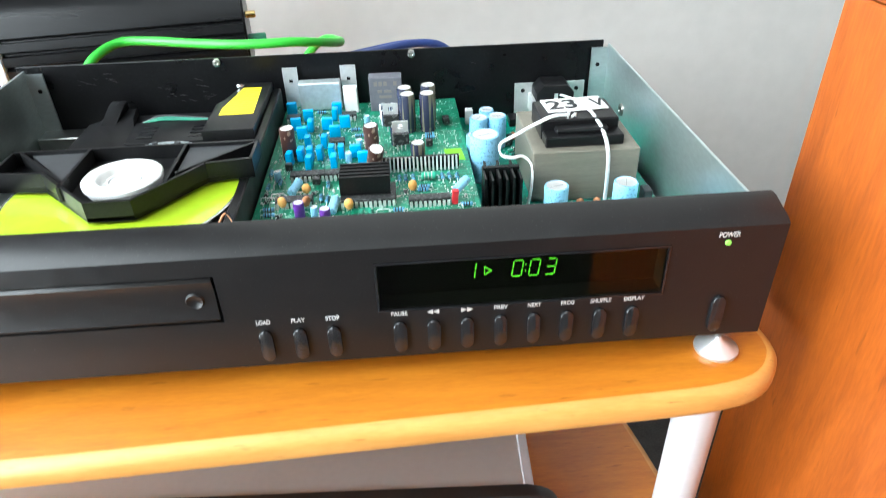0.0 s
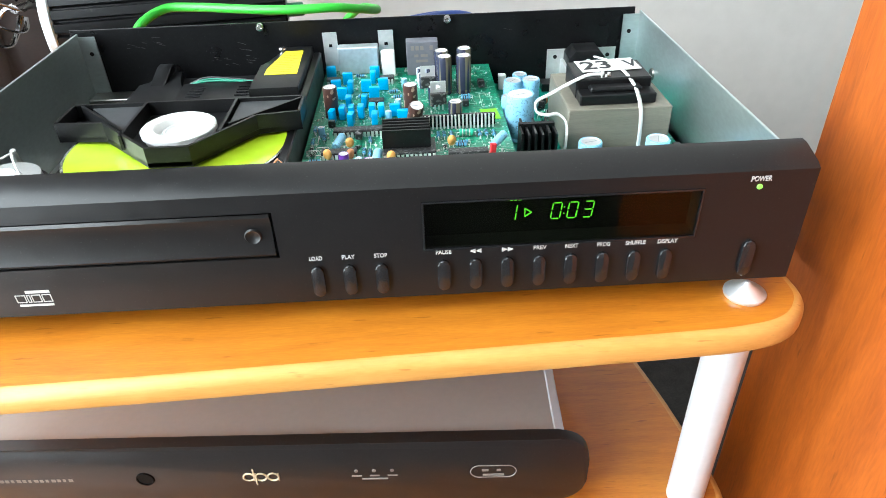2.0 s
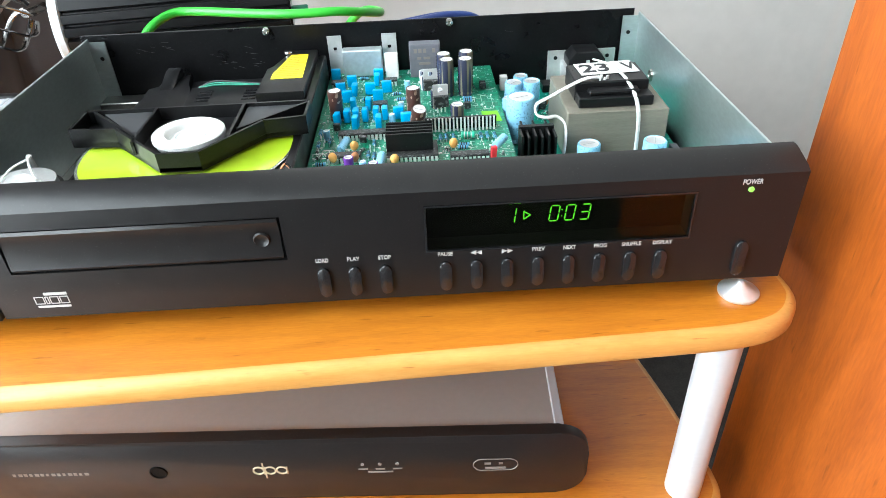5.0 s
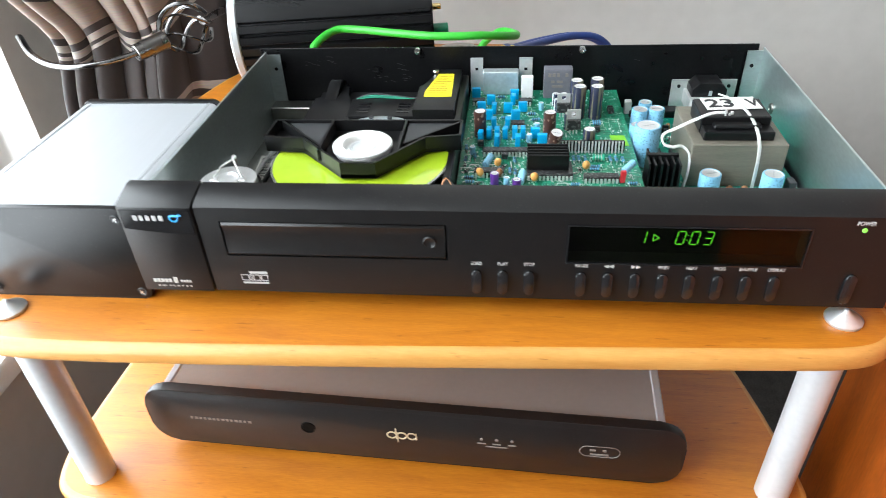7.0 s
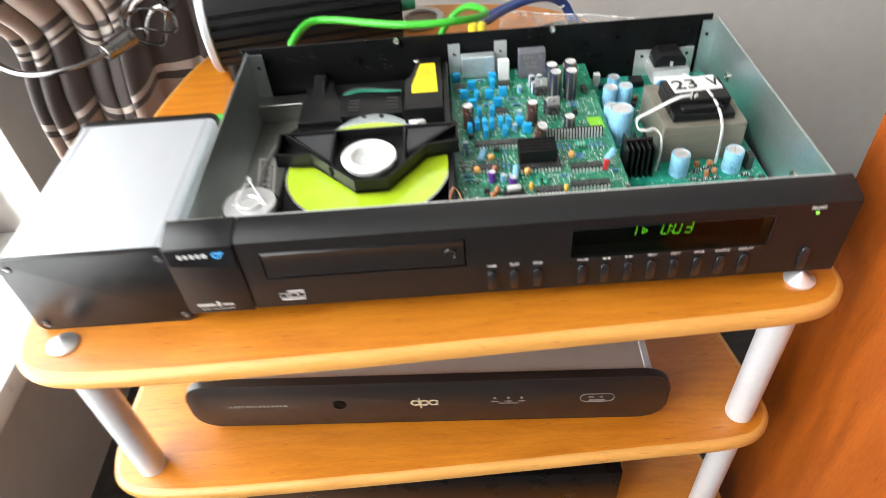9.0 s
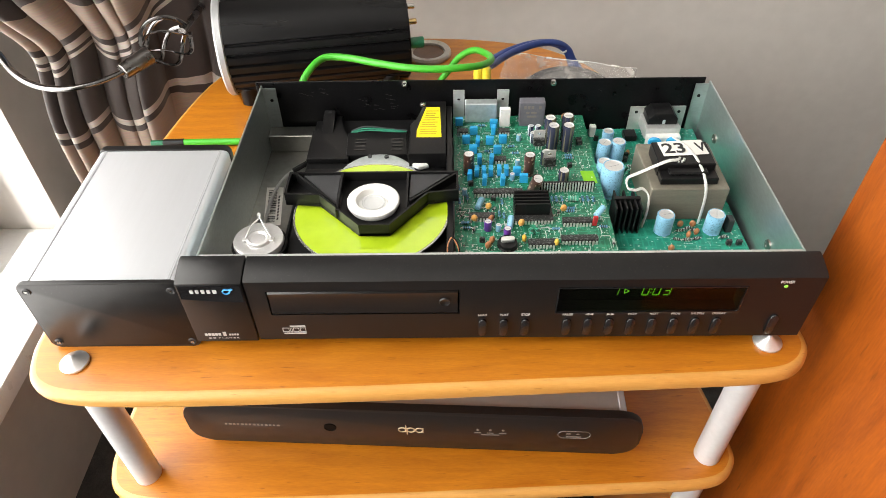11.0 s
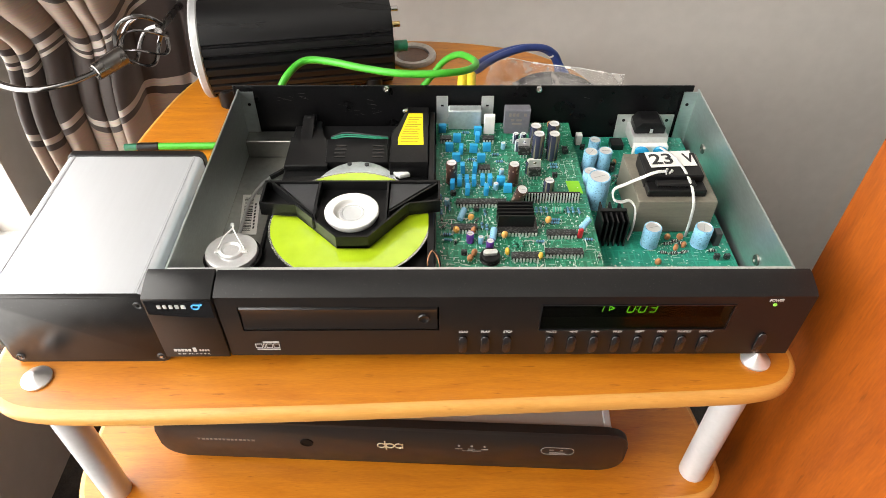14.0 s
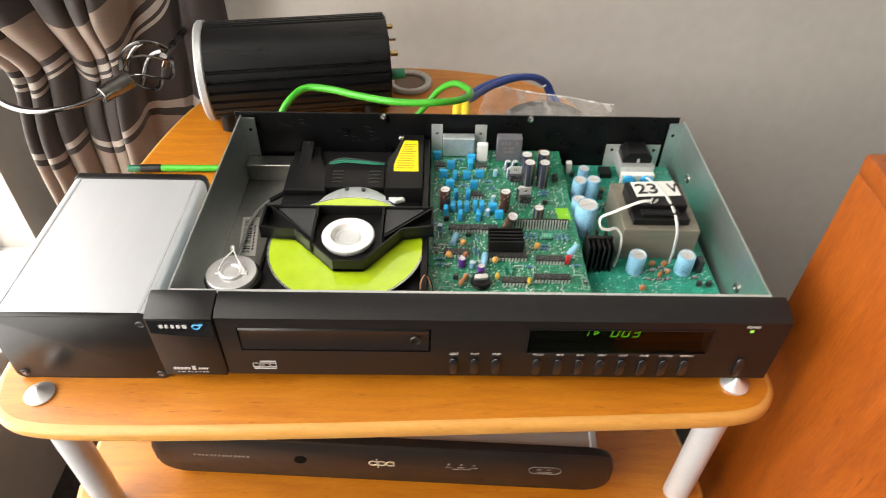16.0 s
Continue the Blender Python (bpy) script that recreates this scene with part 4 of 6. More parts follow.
def build_main_board():
    board = part("main_board", box(B(), 0.1855, 0.3085, 0.033, 0.2455, PZ - 0.0016, PZ), MAIN_GREEN, player, "green main circuit board full of components")
    for x in (0.19, 0.304):
        for y in (0.04, 0.14, 0.235):
            part("standoff", rod(B(), (x, y, 0.0205), (x, y, PZ - 0.0016), 0.0025, 10), TIN, board)
    rnd = random.Random(5)

    def many(name, me, spots, z=PZ, turn=0.0, jitter=0.0, label=""):
        for x, y in spots:
            piece(name, me, board, pose(x, y, z, rnd.uniform(-jitter, jitter) * 0.5, rnd.uniform(-jitter, jitter) * 0.5, turn + rnd.uniform(-jitter, jitter)), label)

    # blue film capacitors
    many("film_capacitor", film(), [(0.191, 0.230), (0.204, 0.215), (0.197, 0.201), (0.218, 0.199), (0.230, 0.201), (0.203, 0.186), (0.224, 0.185), (0.223, 0.226), (0.244, 0.144), (0.239, 0.154)], jitter=4, label="blue box capacitor")
    many("film_capacitor", film(), [(0.207, 0.198), (0.222, 0.216), (0.208, 0.171), (0.218, 0.171), (0.205, 0.154), (0.211, 0.154), (0.217, 0.154), (0.224, 0.155), (0.230, 0.155), (0.199, 0.148), (0.211, 0.142), (0.226, 0.142)], turn=88, jitter=5, label="blue box capacitor")
    # chips
    many("chip", dip(8), [(0.194, 0.216), (0.232, 0.216), (0.226, 0.173)], jitter=0.5)
    many("chip", dip(16), [(0.2115, 0.128), (0.2315, 0.128), (0.207, 0.098), (0.251, 0.067)], jitter=0.4)
    many("chip", dip(18), [(0.281, 0.0915)], jitter=0.3)
    many("chip", dip(22), [(0.280, 0.071)], jitter=0.3)
    # capacitors
    many("capacitor", can(0.0051, 0.026, CAP_NAVY), [(0.271, 0.202), (0.287, 0.205), (0.2725, 0.190), (0.2855, 0.190)], label="tall navy and gold capacitor")
    many("capacitor", can(0.0046, 0.0205, CAP_BROWN), [(0.198, 0.157), (0.249, 0.155)], label="brown capacitor")
    piece("capacitor", can(0.0046, 0.0200, CAP_BROWN), board, pose(0.2495, 0.131, PZ, 18, 10, 0), "brown capacitor, leaning")
    many("capacitor", can(0.0045, 0.0125, CAP_NAVY), [(0.265, 0.170), (0.277, 0.144)], label="small navy capacitor")
    many("capacitor", can(0.0026, 0.0105, CAP_WHITE), [(0.256, 0.213), (0.2625, 0.213), (0.257, 0.202), (0.2642, 0.202)], label="white and black capacitor")
    many("capacitor", can(0.0029, 0.0088, CAP_PURPLE), [(0.211, 0.085), (0.2255, 0.077)], label="purple capacitor")
    for x, y, a in ((0.206, 0.114, 68), (0.229, 0.091, 80)):
        bm = lathe(B(), [(0, -0.0055), (0.0022, -0.0055), (0.0026, -0.005), (0.0026, 0.005), (0.0022, 0.0055), (0, 0.0055)], 16, pose(0, 0, 0.003, 0, 90, 0))
        piece("capacitor", mesh_of(bm, CAP_SKY), board, pose(x, y, PZ, 0, -14, a), "light blue capacitor lying down")
    bm = lathe(B(), [(0, 0), (0.0023, 0), (0.0025, 0.0008), (0.0025, 0.0105), (0.0021, 0.011), (0, 0.011)], 16)
    piece("capacitor", mesh_of(bm, CAP_SKY), board, aim((0.2955, 0.0925, PZ + 0.0065), (0.3045, 0.1025, PZ + 0.0100)), "light blue capacitor, tilted")
    piece("jumper", mesh_of(box(B(), -0.0017, 0.0017, -0.0013, 0.0013, 0, 0.0085, 0.0003, 1), RED_PLASTIC), board, pose(0.2945, 0.0895, PZ, 0, 4, 8), "red jumper block")
    # power transistors
    piece("power_transistor", power_tab(), board, pose(0.2612, 0.191, PZ, -4, 0, 0), "pale metal power transistor")
    piece("power_transistor", power_tab(), board, pose(0.2672, 0.161, PZ, -4, 0, 4), "pale metal power transistor")
    # potted block, relay
    bm = box(B(), 0.2468, 0.2698, 0.2275, 0.238, PZ, PZ + 0.0245, 0.0006, 1)
    blk = part("potted_block", bm, GREY_BLOCK, board, "grey potted block with worn print")
    for k in range(5):
        part("print_bar", box(B(), 0.2502 + 0.0034 * k, 0.2526 + 0.0034 * k, 0.2272, 0.2276, PZ + 0.0185, PZ + 0.0215), PALE_PRINT, blk) if k != 3 else None
    for x0, x1, z in ((0.2525, 0.2555, 0.0145), (0.2572, 0.2622, 0.0145), (0.2535, 0.2622, 0.0105)):
        part("print_bar", box(B(), x0, x1, 0.2272, 0.2276, PZ + z - 0.0009, PZ + z + 0.0009), PALE_PRINT, blk)
    part("relay", box(B(), 0.2285, 0.2382, 0.2265, 0.2315, PZ, PZ + 0.019, 0.0006, 1), WHITE_PLASTIC, board, "white relay block")
    # socket bracket with a tinned screen
    for x0, x1 in ((0.1858, 0.1962), (0.2265, 0.2375)):
        bm = pierced(B(), x0, x1, PZ, PZ + 0.0290, 0.2435, 0.2448, [((x0 + x1) / 2 - 0.0013, (x0 + x1) / 2 + 0.0013, PZ + 0.0180, PZ + 0.0206)])
        part("bracket", bm, BRIGHT_ZINC, board, "zinc plated bracket")
    part("screen_plate", box(B(), 0.1966, 0.2262, 0.2335, 0.2432, PZ + 0.0005, PZ + 0.0205, 0.0008, 1), SHIELD_STEEL, board, "shiny tinned socket screen")
    # finned heat sink on the big chip
    sink = part("heat_sink", box(B(), 0.2325, 0.2600, 0.0965, 0.1135, PZ + 0.0050, PZ + 0.0070), SATIN_BLACK, board, "black finned heat sink")
    for k in range(5):
        y = 0.0968 + 0.0040 * k
        part("fin", box(B(), 0.2325, 0.2600, y - 0.0006, y + 0.0006, PZ + 0.0066, PZ + 0.0160), SATIN_BLACK, sink)
    piece("chip", dip(24, 0.0190), board, pose(0.2475, 0.1010, PZ))
    # pin row along a standing edge
    bm = box(B(), 0.2560, 0.3010, 0.1315, 0.1345, PZ + 0.001, PZ + 0.0085, 0.0004, 1)
    row = part("edge_connector", bm, GLOSS_BLACK, board, "black edge connector with a row of pins")
    pin = mesh_of(box(B(), -0.00055, 0.00055, -0.0006, 0.0006, -0.004, 0.0045), TIN)
    for k in range(19):
        piece("pin", pin, row, pose(0.2576 + 0.00232 * k, 0.1308, PZ + 0.0042, -8, 0, 0))
    # beads
    many("bead_capacitor", bead(TANT), [(0.212, 0.109), (0.201, 0.094), (0.237, 0.088), (0.272, 0.105)], jitter=14, label="orange bead capacitor")
    many("bead_capacitor", bead(CERAMIC), [(0.2135, 0.0935), (0.210, 0.063), (0.2132, 0.069)], turn=30, jitter=20, label="brown ceramic capacitor")
    many("bead_capacitor", bead(YELLOW_BEAD), [(0.238, 0.070), (0.262, 0.066)], turn=80, jitter=10, label="yellow bead capacitor")
    # resistors, coils
    blue, green = axial(RES_BLUE), axial(RES_GREEN, 0.0062, 0.0016)
    many("resistor", blue, [(0.265, 0.120), (0.2685, 0.120), (0.273, 0.120), (0.290, 0.120), (0.294, 0.120), (0.2985, 0.119), (0.224, 0.117), (0.196, 0.123), (0.189, 0.136), (0.1895, 0.118), (0.221, 0.102), (0.2245, 0.100)], turn=90, jitter=3)
    many("resistor", blue, [(0.279, 0.1085), (0.278, 0.1050), (0.264, 0.084), (0.301, 0.086), (0.286, 0.180), (0.286, 0.176), (0.212, 0.2275), (0.237, 0.194), (0.216, 0.187), (0.2, 0.1655), (0.24, 0.184), (0.1935, 0.092), (0.1945, 0.086)], jitter=3)
    many("coil", green, [(0.244, 0.080), (0.249, 0.080)], turn=92, jitter=3, label="green coil")
    many("coil", axial(RES_GREEN, 0.0085, 0.0022, SILK), [(0.282, 0.119)], label="green coil")
    many("diode", axial(GREY_BLACK, 0.0044, 0.001, SILK), [(0.306, 0.068), (0.19, 0.109), (0.1915, 0.1015), (0.217, 0.108), (0.268, 0.104), (0.2, 0.084), (0.294, 0.074)], turn=70, jitter=25)
    small = mesh_of(box(B(), -0.0022, 0.0022, -0.0016, 0.0016, 0.001, 0.0055, 0.0005, 1), CHIP)
    many("transistor", small, [(0.285, 0.163), (0.298, 0.2), (0.199, 0.139), (0.206, 0.070), (0.217, 0.120), (0.2985, 0.196)], jitter=15)
    # bare wire links and a few more standing parts
    link = mesh_of(cable(B(), [(-0.004, 0, -0.0005), (-0.0036, 0, 0.0012), (-0.0030, 0, 0.0018), (0.0030, 0, 0.0018), (0.0036, 0, 0.0012), (0.004, 0, -0.0005)], 0.00032, 6, 1), TIN)
    for k in range(34):
        x, y = rnd.choice(((rnd.uniform(0.190, 0.231), rnd.uniform(0.060, 0.122)), (rnd.uniform(0.236, 0.304), rnd.uniform(0.040, 0.088)), (rnd.uniform(0.19, 0.245), rnd.uniform(0.160, 0.24))))
        piece("wire_link", link, board, pose(x, y, PZ, 0, 0, rnd.choice((0, 90)) + rnd.uniform(-3, 3)))
    many("capacitor", can(0.0021, 0.0062, CAP_SKY), [(0.2345, 0.148), (0.194, 0.128), (0.219, 0.084), (0.2445, 0.205), (0.2405, 0.167)], label="tiny light blue capacitor")
    many("bead_capacitor", bead(CERAMIC), [(0.2605, 0.2385), (0.290, 0.2365)], turn=10, jitter=25, label="brown ceramic capacitor")
    # crystal in a rubber cup
    cup = part("crystal_mount", lathe(B(), [(0, 0), (0.0072, 0), (0.0078, 0.0012), (0.0070, 0.0022), (0.0078, 0.0032), (0.0072, 0.0052), (0.004, 0.0056), (0, 0.0056)], 24, pose(0.225, 0.066, PZ)), SATIN_BLACK, board, "black rubber crystal mount")
    bm = prism(B(), rounded(-0.0052, 0.0052, -0.0020, 0.0020, 0.0019, 4), 0, 0.0040, bevel=0.0004, m=pose(0.225, 0.0665, PZ + 0.0052, 14, 0, 4))
    part("crystal", bm, TIN, cup, "tinned crystal can")
    # coloured patch and printed marks
    part("inspection_patch", prism(B(), [(0.2935, 0.1585), (0.3045, 0.1585), (0.3060, 0.1420), (0.2950, 0.1430)], PZ + 0.0001, PZ + 0.0003), PATCH, board, "yellow-green inspection patch")
    bm = B()
    for k in range(800):
        x, y = rnd.uniform(0.188, 0.304), rnd.uniform(0.038, 0.242)
        w, d = (rnd.uniform(0.001, 0.005), 0.0003) if rnd.random() < 0.55 else (0.0003, rnd.uniform(0.001, 0.005))
        box(bm, x, x + w, y, y + d, PZ, PZ + 0.00008)
    for x0, x1, y0, y1 in ((0.2955, 0.3025, 0.163, 0.186), (0.3035, 0.3075, 0.061, 0.074), (0.259, 0.265, 0.058, 0.068)):
        for a in ((x0, x1, y0, y0 + 0.0003), (x0, x1, y1, y1 + 0.0003), (x0, x0 + 0.0003, y0, y1), (x1, x1 + 0.0003, y0, y1)):
            box(bm, *a, PZ, PZ + 0.00008)
    for k in range(8):
        a0, a1 = radians(45 * k), radians(45 * k + 45)
        cable(bm, [(0.243 + 0.004 * math.cos(a0), 0.182 + 0.003 * math.sin(a0), PZ), (0.243 + 0.004 * math.cos(a1), 0.182 + 0.003 * math.sin(a1), PZ)], 0.0002, 4, 1)
    tagged(part("silkscreen", bm, SILK, board, "white printed marks"), kind="stuff")
    # solder tips and small leads that nobody could count
    bm = B()
    for k in range(480):
        x, y = rnd.uniform(0.188, 0.305), rnd.uniform(0.04, 0.242)
        rod(bm, (x, y, PZ), (x, y, PZ + rnd.uniform(0.0004, 0.0012)), rnd.uniform(0.0004, 0.0007), 6)
    tagged(part("solder_tips", bm, TIN, board), kind="stuff")


def build_power_board():
    board = part("power_board", box(B(), 0.3105, 0.4165, 0.036, 0.2455, RZ - 0.0016, RZ), POWER_GREEN, player, "bright green power supply board")
    for x in (0.316, 0.41):
        for y in (0.045, 0.235):
            part("standoff", rod(B(), (x, y, 0.0205), (x, y, RZ - 0.0016), 0.0025, 10), TIN, board)
    rnd = random.Random(9)

    def one(name, me, x, y, a=0.0, label="", lean=0.0):
        return piece(name, me, board, pose(x, y, RZ, lean, lean * 0.4, a), label)

    mid, big, front, low = can(0.0062, 0.0225, CAP_SKY), can(0.0092, 0.0300, CAP_SKY), can(0.0069, 0.0185, CAP_SKY), can(0.0052, 0.018, CAP_SKY)
    for x, y, me in ((0.328, 0.216, low), (0.319, 0.192, mid), (0.3325, 0.193, mid), (0.3145, 0.163, mid), (0.3185, 0.147, big), (0.3530, 0.0985, front), (0.3925, 0.0985, front)):
        one("capacitor", me, x, y, rnd.uniform(0, 360), "light blue electrolytic capacitor", rnd.uniform(-3, 3))
    # transformer
    core = part("transformer", box(B(), 0.3420, 0.4035, 0.1125, 0.1750, RZ + 0.0005, 0.0632, 0.0006, 1), CORE, board, "grey laminated mains transformer")
    return board, core


def build_transformer_dress(board):
    part("bobbin", box(B(), 0.3490, 0.3945, 0.1290, 0.1600, 0.0633, 0.0755, 0.0008, 1), SATIN_BLACK, board, "black taped winding")
    part("bobbin_flange", box(B(), 0.3495, 0.3950, 0.1180, 0.1295, 0.0633, 0.0695, 0.0006, 1), SATIN_BLACK, board)
    part("winding_front", box(B(), 0.3560, 0.3870, 0.1215, 0.1290, 0.0695, 0.0725, 0.001, 1), SATIN_BLACK, board)
    label = part("voltage_label", box(B(), -0.0185, 0.0185, -0.0098, 0.0098, 0, 0.0004), LABEL_WHITE, board, "white paper label with a handwritten voltage")
    label.matrix_basis = pose(0.3725, 0.1500, 0.0760, 0, 0, 4)
    label.matrix_parent_inverse = world_of(board).inverted()
    for word, x, size, w in (("23", -0.0075, 0.0185, 0.0180), ("V", 0.0145, 0.0165, 0.0085)):
        lettering("writing", word, size, INK, board, pose(0.3725, 0.1500, 0.0760, 0, 0, 4) @ pose(x, -0.0008, 0.0007), w)
    cb = cable(B(), [(0.368, 0.1640, 0.0770), (0.3745, 0.1510, 0.0782), (0.3785, 0.1400, 0.0772), (0.3815, 0.1300, 0.0745), (0.3835, 0.1200, 0.0700), (0.3842, 0.1110, 0.0620), (0.3845, 0.1085, 0.0480), (0.3845, 0.1080, 0.0340), (0.3845, 0.1080, RZ)], 0.0015, 10, 6, 0.4)
    part("lead", cb, WIRE_WHITE, board, "white insulated lead")
    for k in range(2):
        d = 0.0017 * k
        cb = cable(B(), [(0.3645, 0.1340 - d, 0.0768), (0.3560, 0.1320 - d, 0.0772), (0.3460, 0.1300 - d, 0.0740), (0.3340, 0.1290 - d, 0.0680), (0.3250, 0.1270 - d, 0.0640), (0.3240, 0.1190 - d, 0.0610), (0.3300, 0.1180 - d, 0.0590), (0.3370, 0.1210 - d, 0.0580), (0.3415, 0.1165 - d, 0.0540), (0.3405, 0.1090 - d, 0.0440), (0.3375, 0.1050 - d, RZ)], 0.0007, 8, 6)
        part("lead", cb, WIRE_WHITE, board, "white insulated lead")
    bm = B()
    for x, y, z, s in ((0.3655, 0.1345, 0.0750, 0.0016), (0.3690, 0.1330, 0.0747, 0.0018), (0.3670, 0.1312, 0.0742, 0.0013), (0.3640, 0.1305, 0.0740, 0.001)):
        rod(bm, (x, y, z - 0.002), (x + 0.0006, y + 0.0008, z + 0.0028), s * 0.6, 8)
    part("solder_tags", bm, TIN, board, "bright solder tags")


def build_power_small(board):
    # black finned heat sink
    sink = part("heat_sink", box(B(), 0.3120, 0.3330, 0.1080, 0.1110, RZ, 0.0580), SATIN_BLACK, board, "black finned heat sink")
    for k in range(6):
        x = 0.3125 + 0.0040 * k
        part("fin", box(B(), x - 0.0006, x + 0.0006, 0.0965, 0.1080, RZ, 0.0570 - 0.001 * (k % 2)), SATIN_BLACK, sink)
    for k in range(3):
        x = 0.3140 + 0.0075 * k
        part("fin", box(B(), x, x + 0.0012, 0.1110, 0.1210, RZ, 0.0560), SATIN_BLACK, sink)
    # mains inlet on its bracket
    x0, x1 = 0.3530, 0.4050
    bm = pierced(B(), x0, x1, RZ, 0.0560, 0.2445, 0.2458, [(x0 + 0.013, x1 - 0.013, RZ + 0.012, 0.0500)])
    inlet = part("mains_inlet", bm, BRIGHT_ZINC, board, "zinc bracket with a black mains inlet")
    bm = box(B(), 0.3630, 0.3950, 0.2190, 0.2445, RZ + 0.006, 0.0490, 0.0005, 1)
    part("inlet_case", bm, BRIGHT_ZINC, inlet, "bright metal inlet case")
    bm = prism(B(), [(0.3655, 0.0490), (0.3925, 0.0490), (0.3925, 0.0550), (0.3875, 0.0605), (0.3705, 0.0605), (0.3655, 0.0550)], 0, 0.020, m=on_front(0, 0.2445, 0), bevel=0.0008)
    part("inlet_socket", bm, SATIN_BLACK, inlet, "black inlet socket")
    part("inlet_tab", box(B(), 0.3780, 0.3805, 0.2225, 0.2232, 0.0510, 0.0550), TIN, inlet)
    for x in (x0 + 0.006, x1 - 0.006):
        part("bracket_hole", rod(B(), (x, 0.2440, 0.0505), (x, 0.2446, 0.0505), 0.0015, 12), SATIN_BLACK, inlet)
    part("fuse_block", box(B(), 0.3640, 0.3945, 0.2120, 0.2185, RZ, RZ + 0.0130, 0.0005, 1), WHITE_PLASTIC, board, "white plastic terminal block")
    for x in (0.3700, 0.3865):
        part("varistor", rod(B(), (x, 0.2080, RZ + 0.0085), (x + 0.001, 0.2110, RZ + 0.0090), 0.0062, 20, 0.001), FILM_BLUE, board, "round blue varistor")
    part("foot_block", box(B(), 0.3465, 0.3580, 0.2240, 0.2360, RZ, RZ + 0.0060, 0.0005, 1), SATIN_BLACK, board)
    part("film_capacitor", box(B(), 0.3150, 0.3205, 0.2320, 0.2380, RZ, RZ + 0.0110, 0.0004, 1), WHITE_PLASTIC, board, "small white box capacitor")
    rnd = random.Random(3)
    tr = mesh_of(box(B(), -0.0022, 0.0022, -0.0016, 0.0016, 0.001, 0.0060, 0.0005, 1), CHIP)
    for x, y in ((0.320, 0.225), (0.327, 0.222), (0.401, 0.0815), (0.409, 0.0815), (0.3425, 0.198), (0.341, 0.192)):
        piece("transistor", tr, board, pose(x, y, RZ, 0, 0, rnd.uniform(-30, 30)))
    part("rectifier", box(B(), 0.4030, 0.4080, 0.0960, 0.1040, RZ, RZ + 0.0130, 0.0005, 1), GREY_BLACK, board, "dark bridge rectifier")
    bd = bead(CERAMIC)
    for x, y in ((0.369, 0.105), (0.379, 0.105), (0.3725, 0.0925), (0.3795, 0.0955), (0.355, 0.077), (0.3455, 0.203)):
        piece("bead_capacitor", bd, board, pose(x, y, RZ - 0.002, 0, 0, rnd.uniform(0, 180)), "brown ceramic capacitor")
    dio = axial(GREY_BLACK, 0.0052, 0.0012, SILK)
    for x, y in ((0.374, 0.101), (0.379, 0.0985), (0.367, 0.098), (0.362, 0.088), (0.37, 0.0875), (0.378, 0.0885), (0.343, 0.184), (0.3445, 0.179), (0.4, 0.09)):
        piece("diode", dio, board, pose(x, y, RZ, 0, 0, rnd.uniform(-20, 20)))
    grn = axial(RES_GREEN, 0.0062, 0.0014)
    for x, y in ((0.341, 0.175), (0.339, 0.1795)):
        piece("resistor", grn, board, pose(x, y, RZ, 0, 0, 40))
    bm = B()
    for i in range(26):
        for k in range(9):
            x, y = 0.316 + 0.0038 * i, 0.040 + 0.0042 * k
            if rnd.random() < 0.72 and y < 0.084:
                box(bm, x, x + 0.0021, y, y + 0.0011, RZ, RZ + 0.00012)
    tagged(part("solder_strips", bm, POWER_PAD, board), kind="stuff")
    bm = B()
    for k in range(60):
        x, y = rnd.uniform(0.345, 0.412), rnd.uniform(0.075, 0.108)
        w, d = (rnd.uniform(0.001, 0.006), 0.0003) if rnd.random() < 0.55 else (0.0003, rnd.uniform(0.001, 0.004))
        box(bm, x, x + w, y, y + d, RZ, RZ + 0.0001)
    for k in range(30):
        x, y = rnd.uniform(0.335, 0.412), rnd.uniform(0.178, 0.243)
        box(bm, x, x + rnd.uniform(0.0005, 0.004), y, y + 0.0004, RZ, RZ + 0.0001)
    tagged(part("silkscreen", bm, SILK, board), kind="stuff")
    for y, z in ((0.20, 0.05), (0.062, 0.05)):
        part("side_boss", lathe(B(), [(0.0045, 0), (0.0040, 0.0012), (0.0018, 0.0016), (0.0014, 0.001), (0, 0.001)], 16, Matrix.Translation((0.4199, y, z)) @ pose(0, 0, 0, 0, -90, 0)), ZINC_DULL, player)


POWER_PAD = material("masked_copper_strip", (0.016, 0.24, 0.16), 0.25, vary=0.1)
build_main_board()
power_board, transformer = build_power_board()
build_transformer_dress(transformer)
build_power_small(power_board)


# ---- disc drive ----
DC = (0.1215, 0.0895)


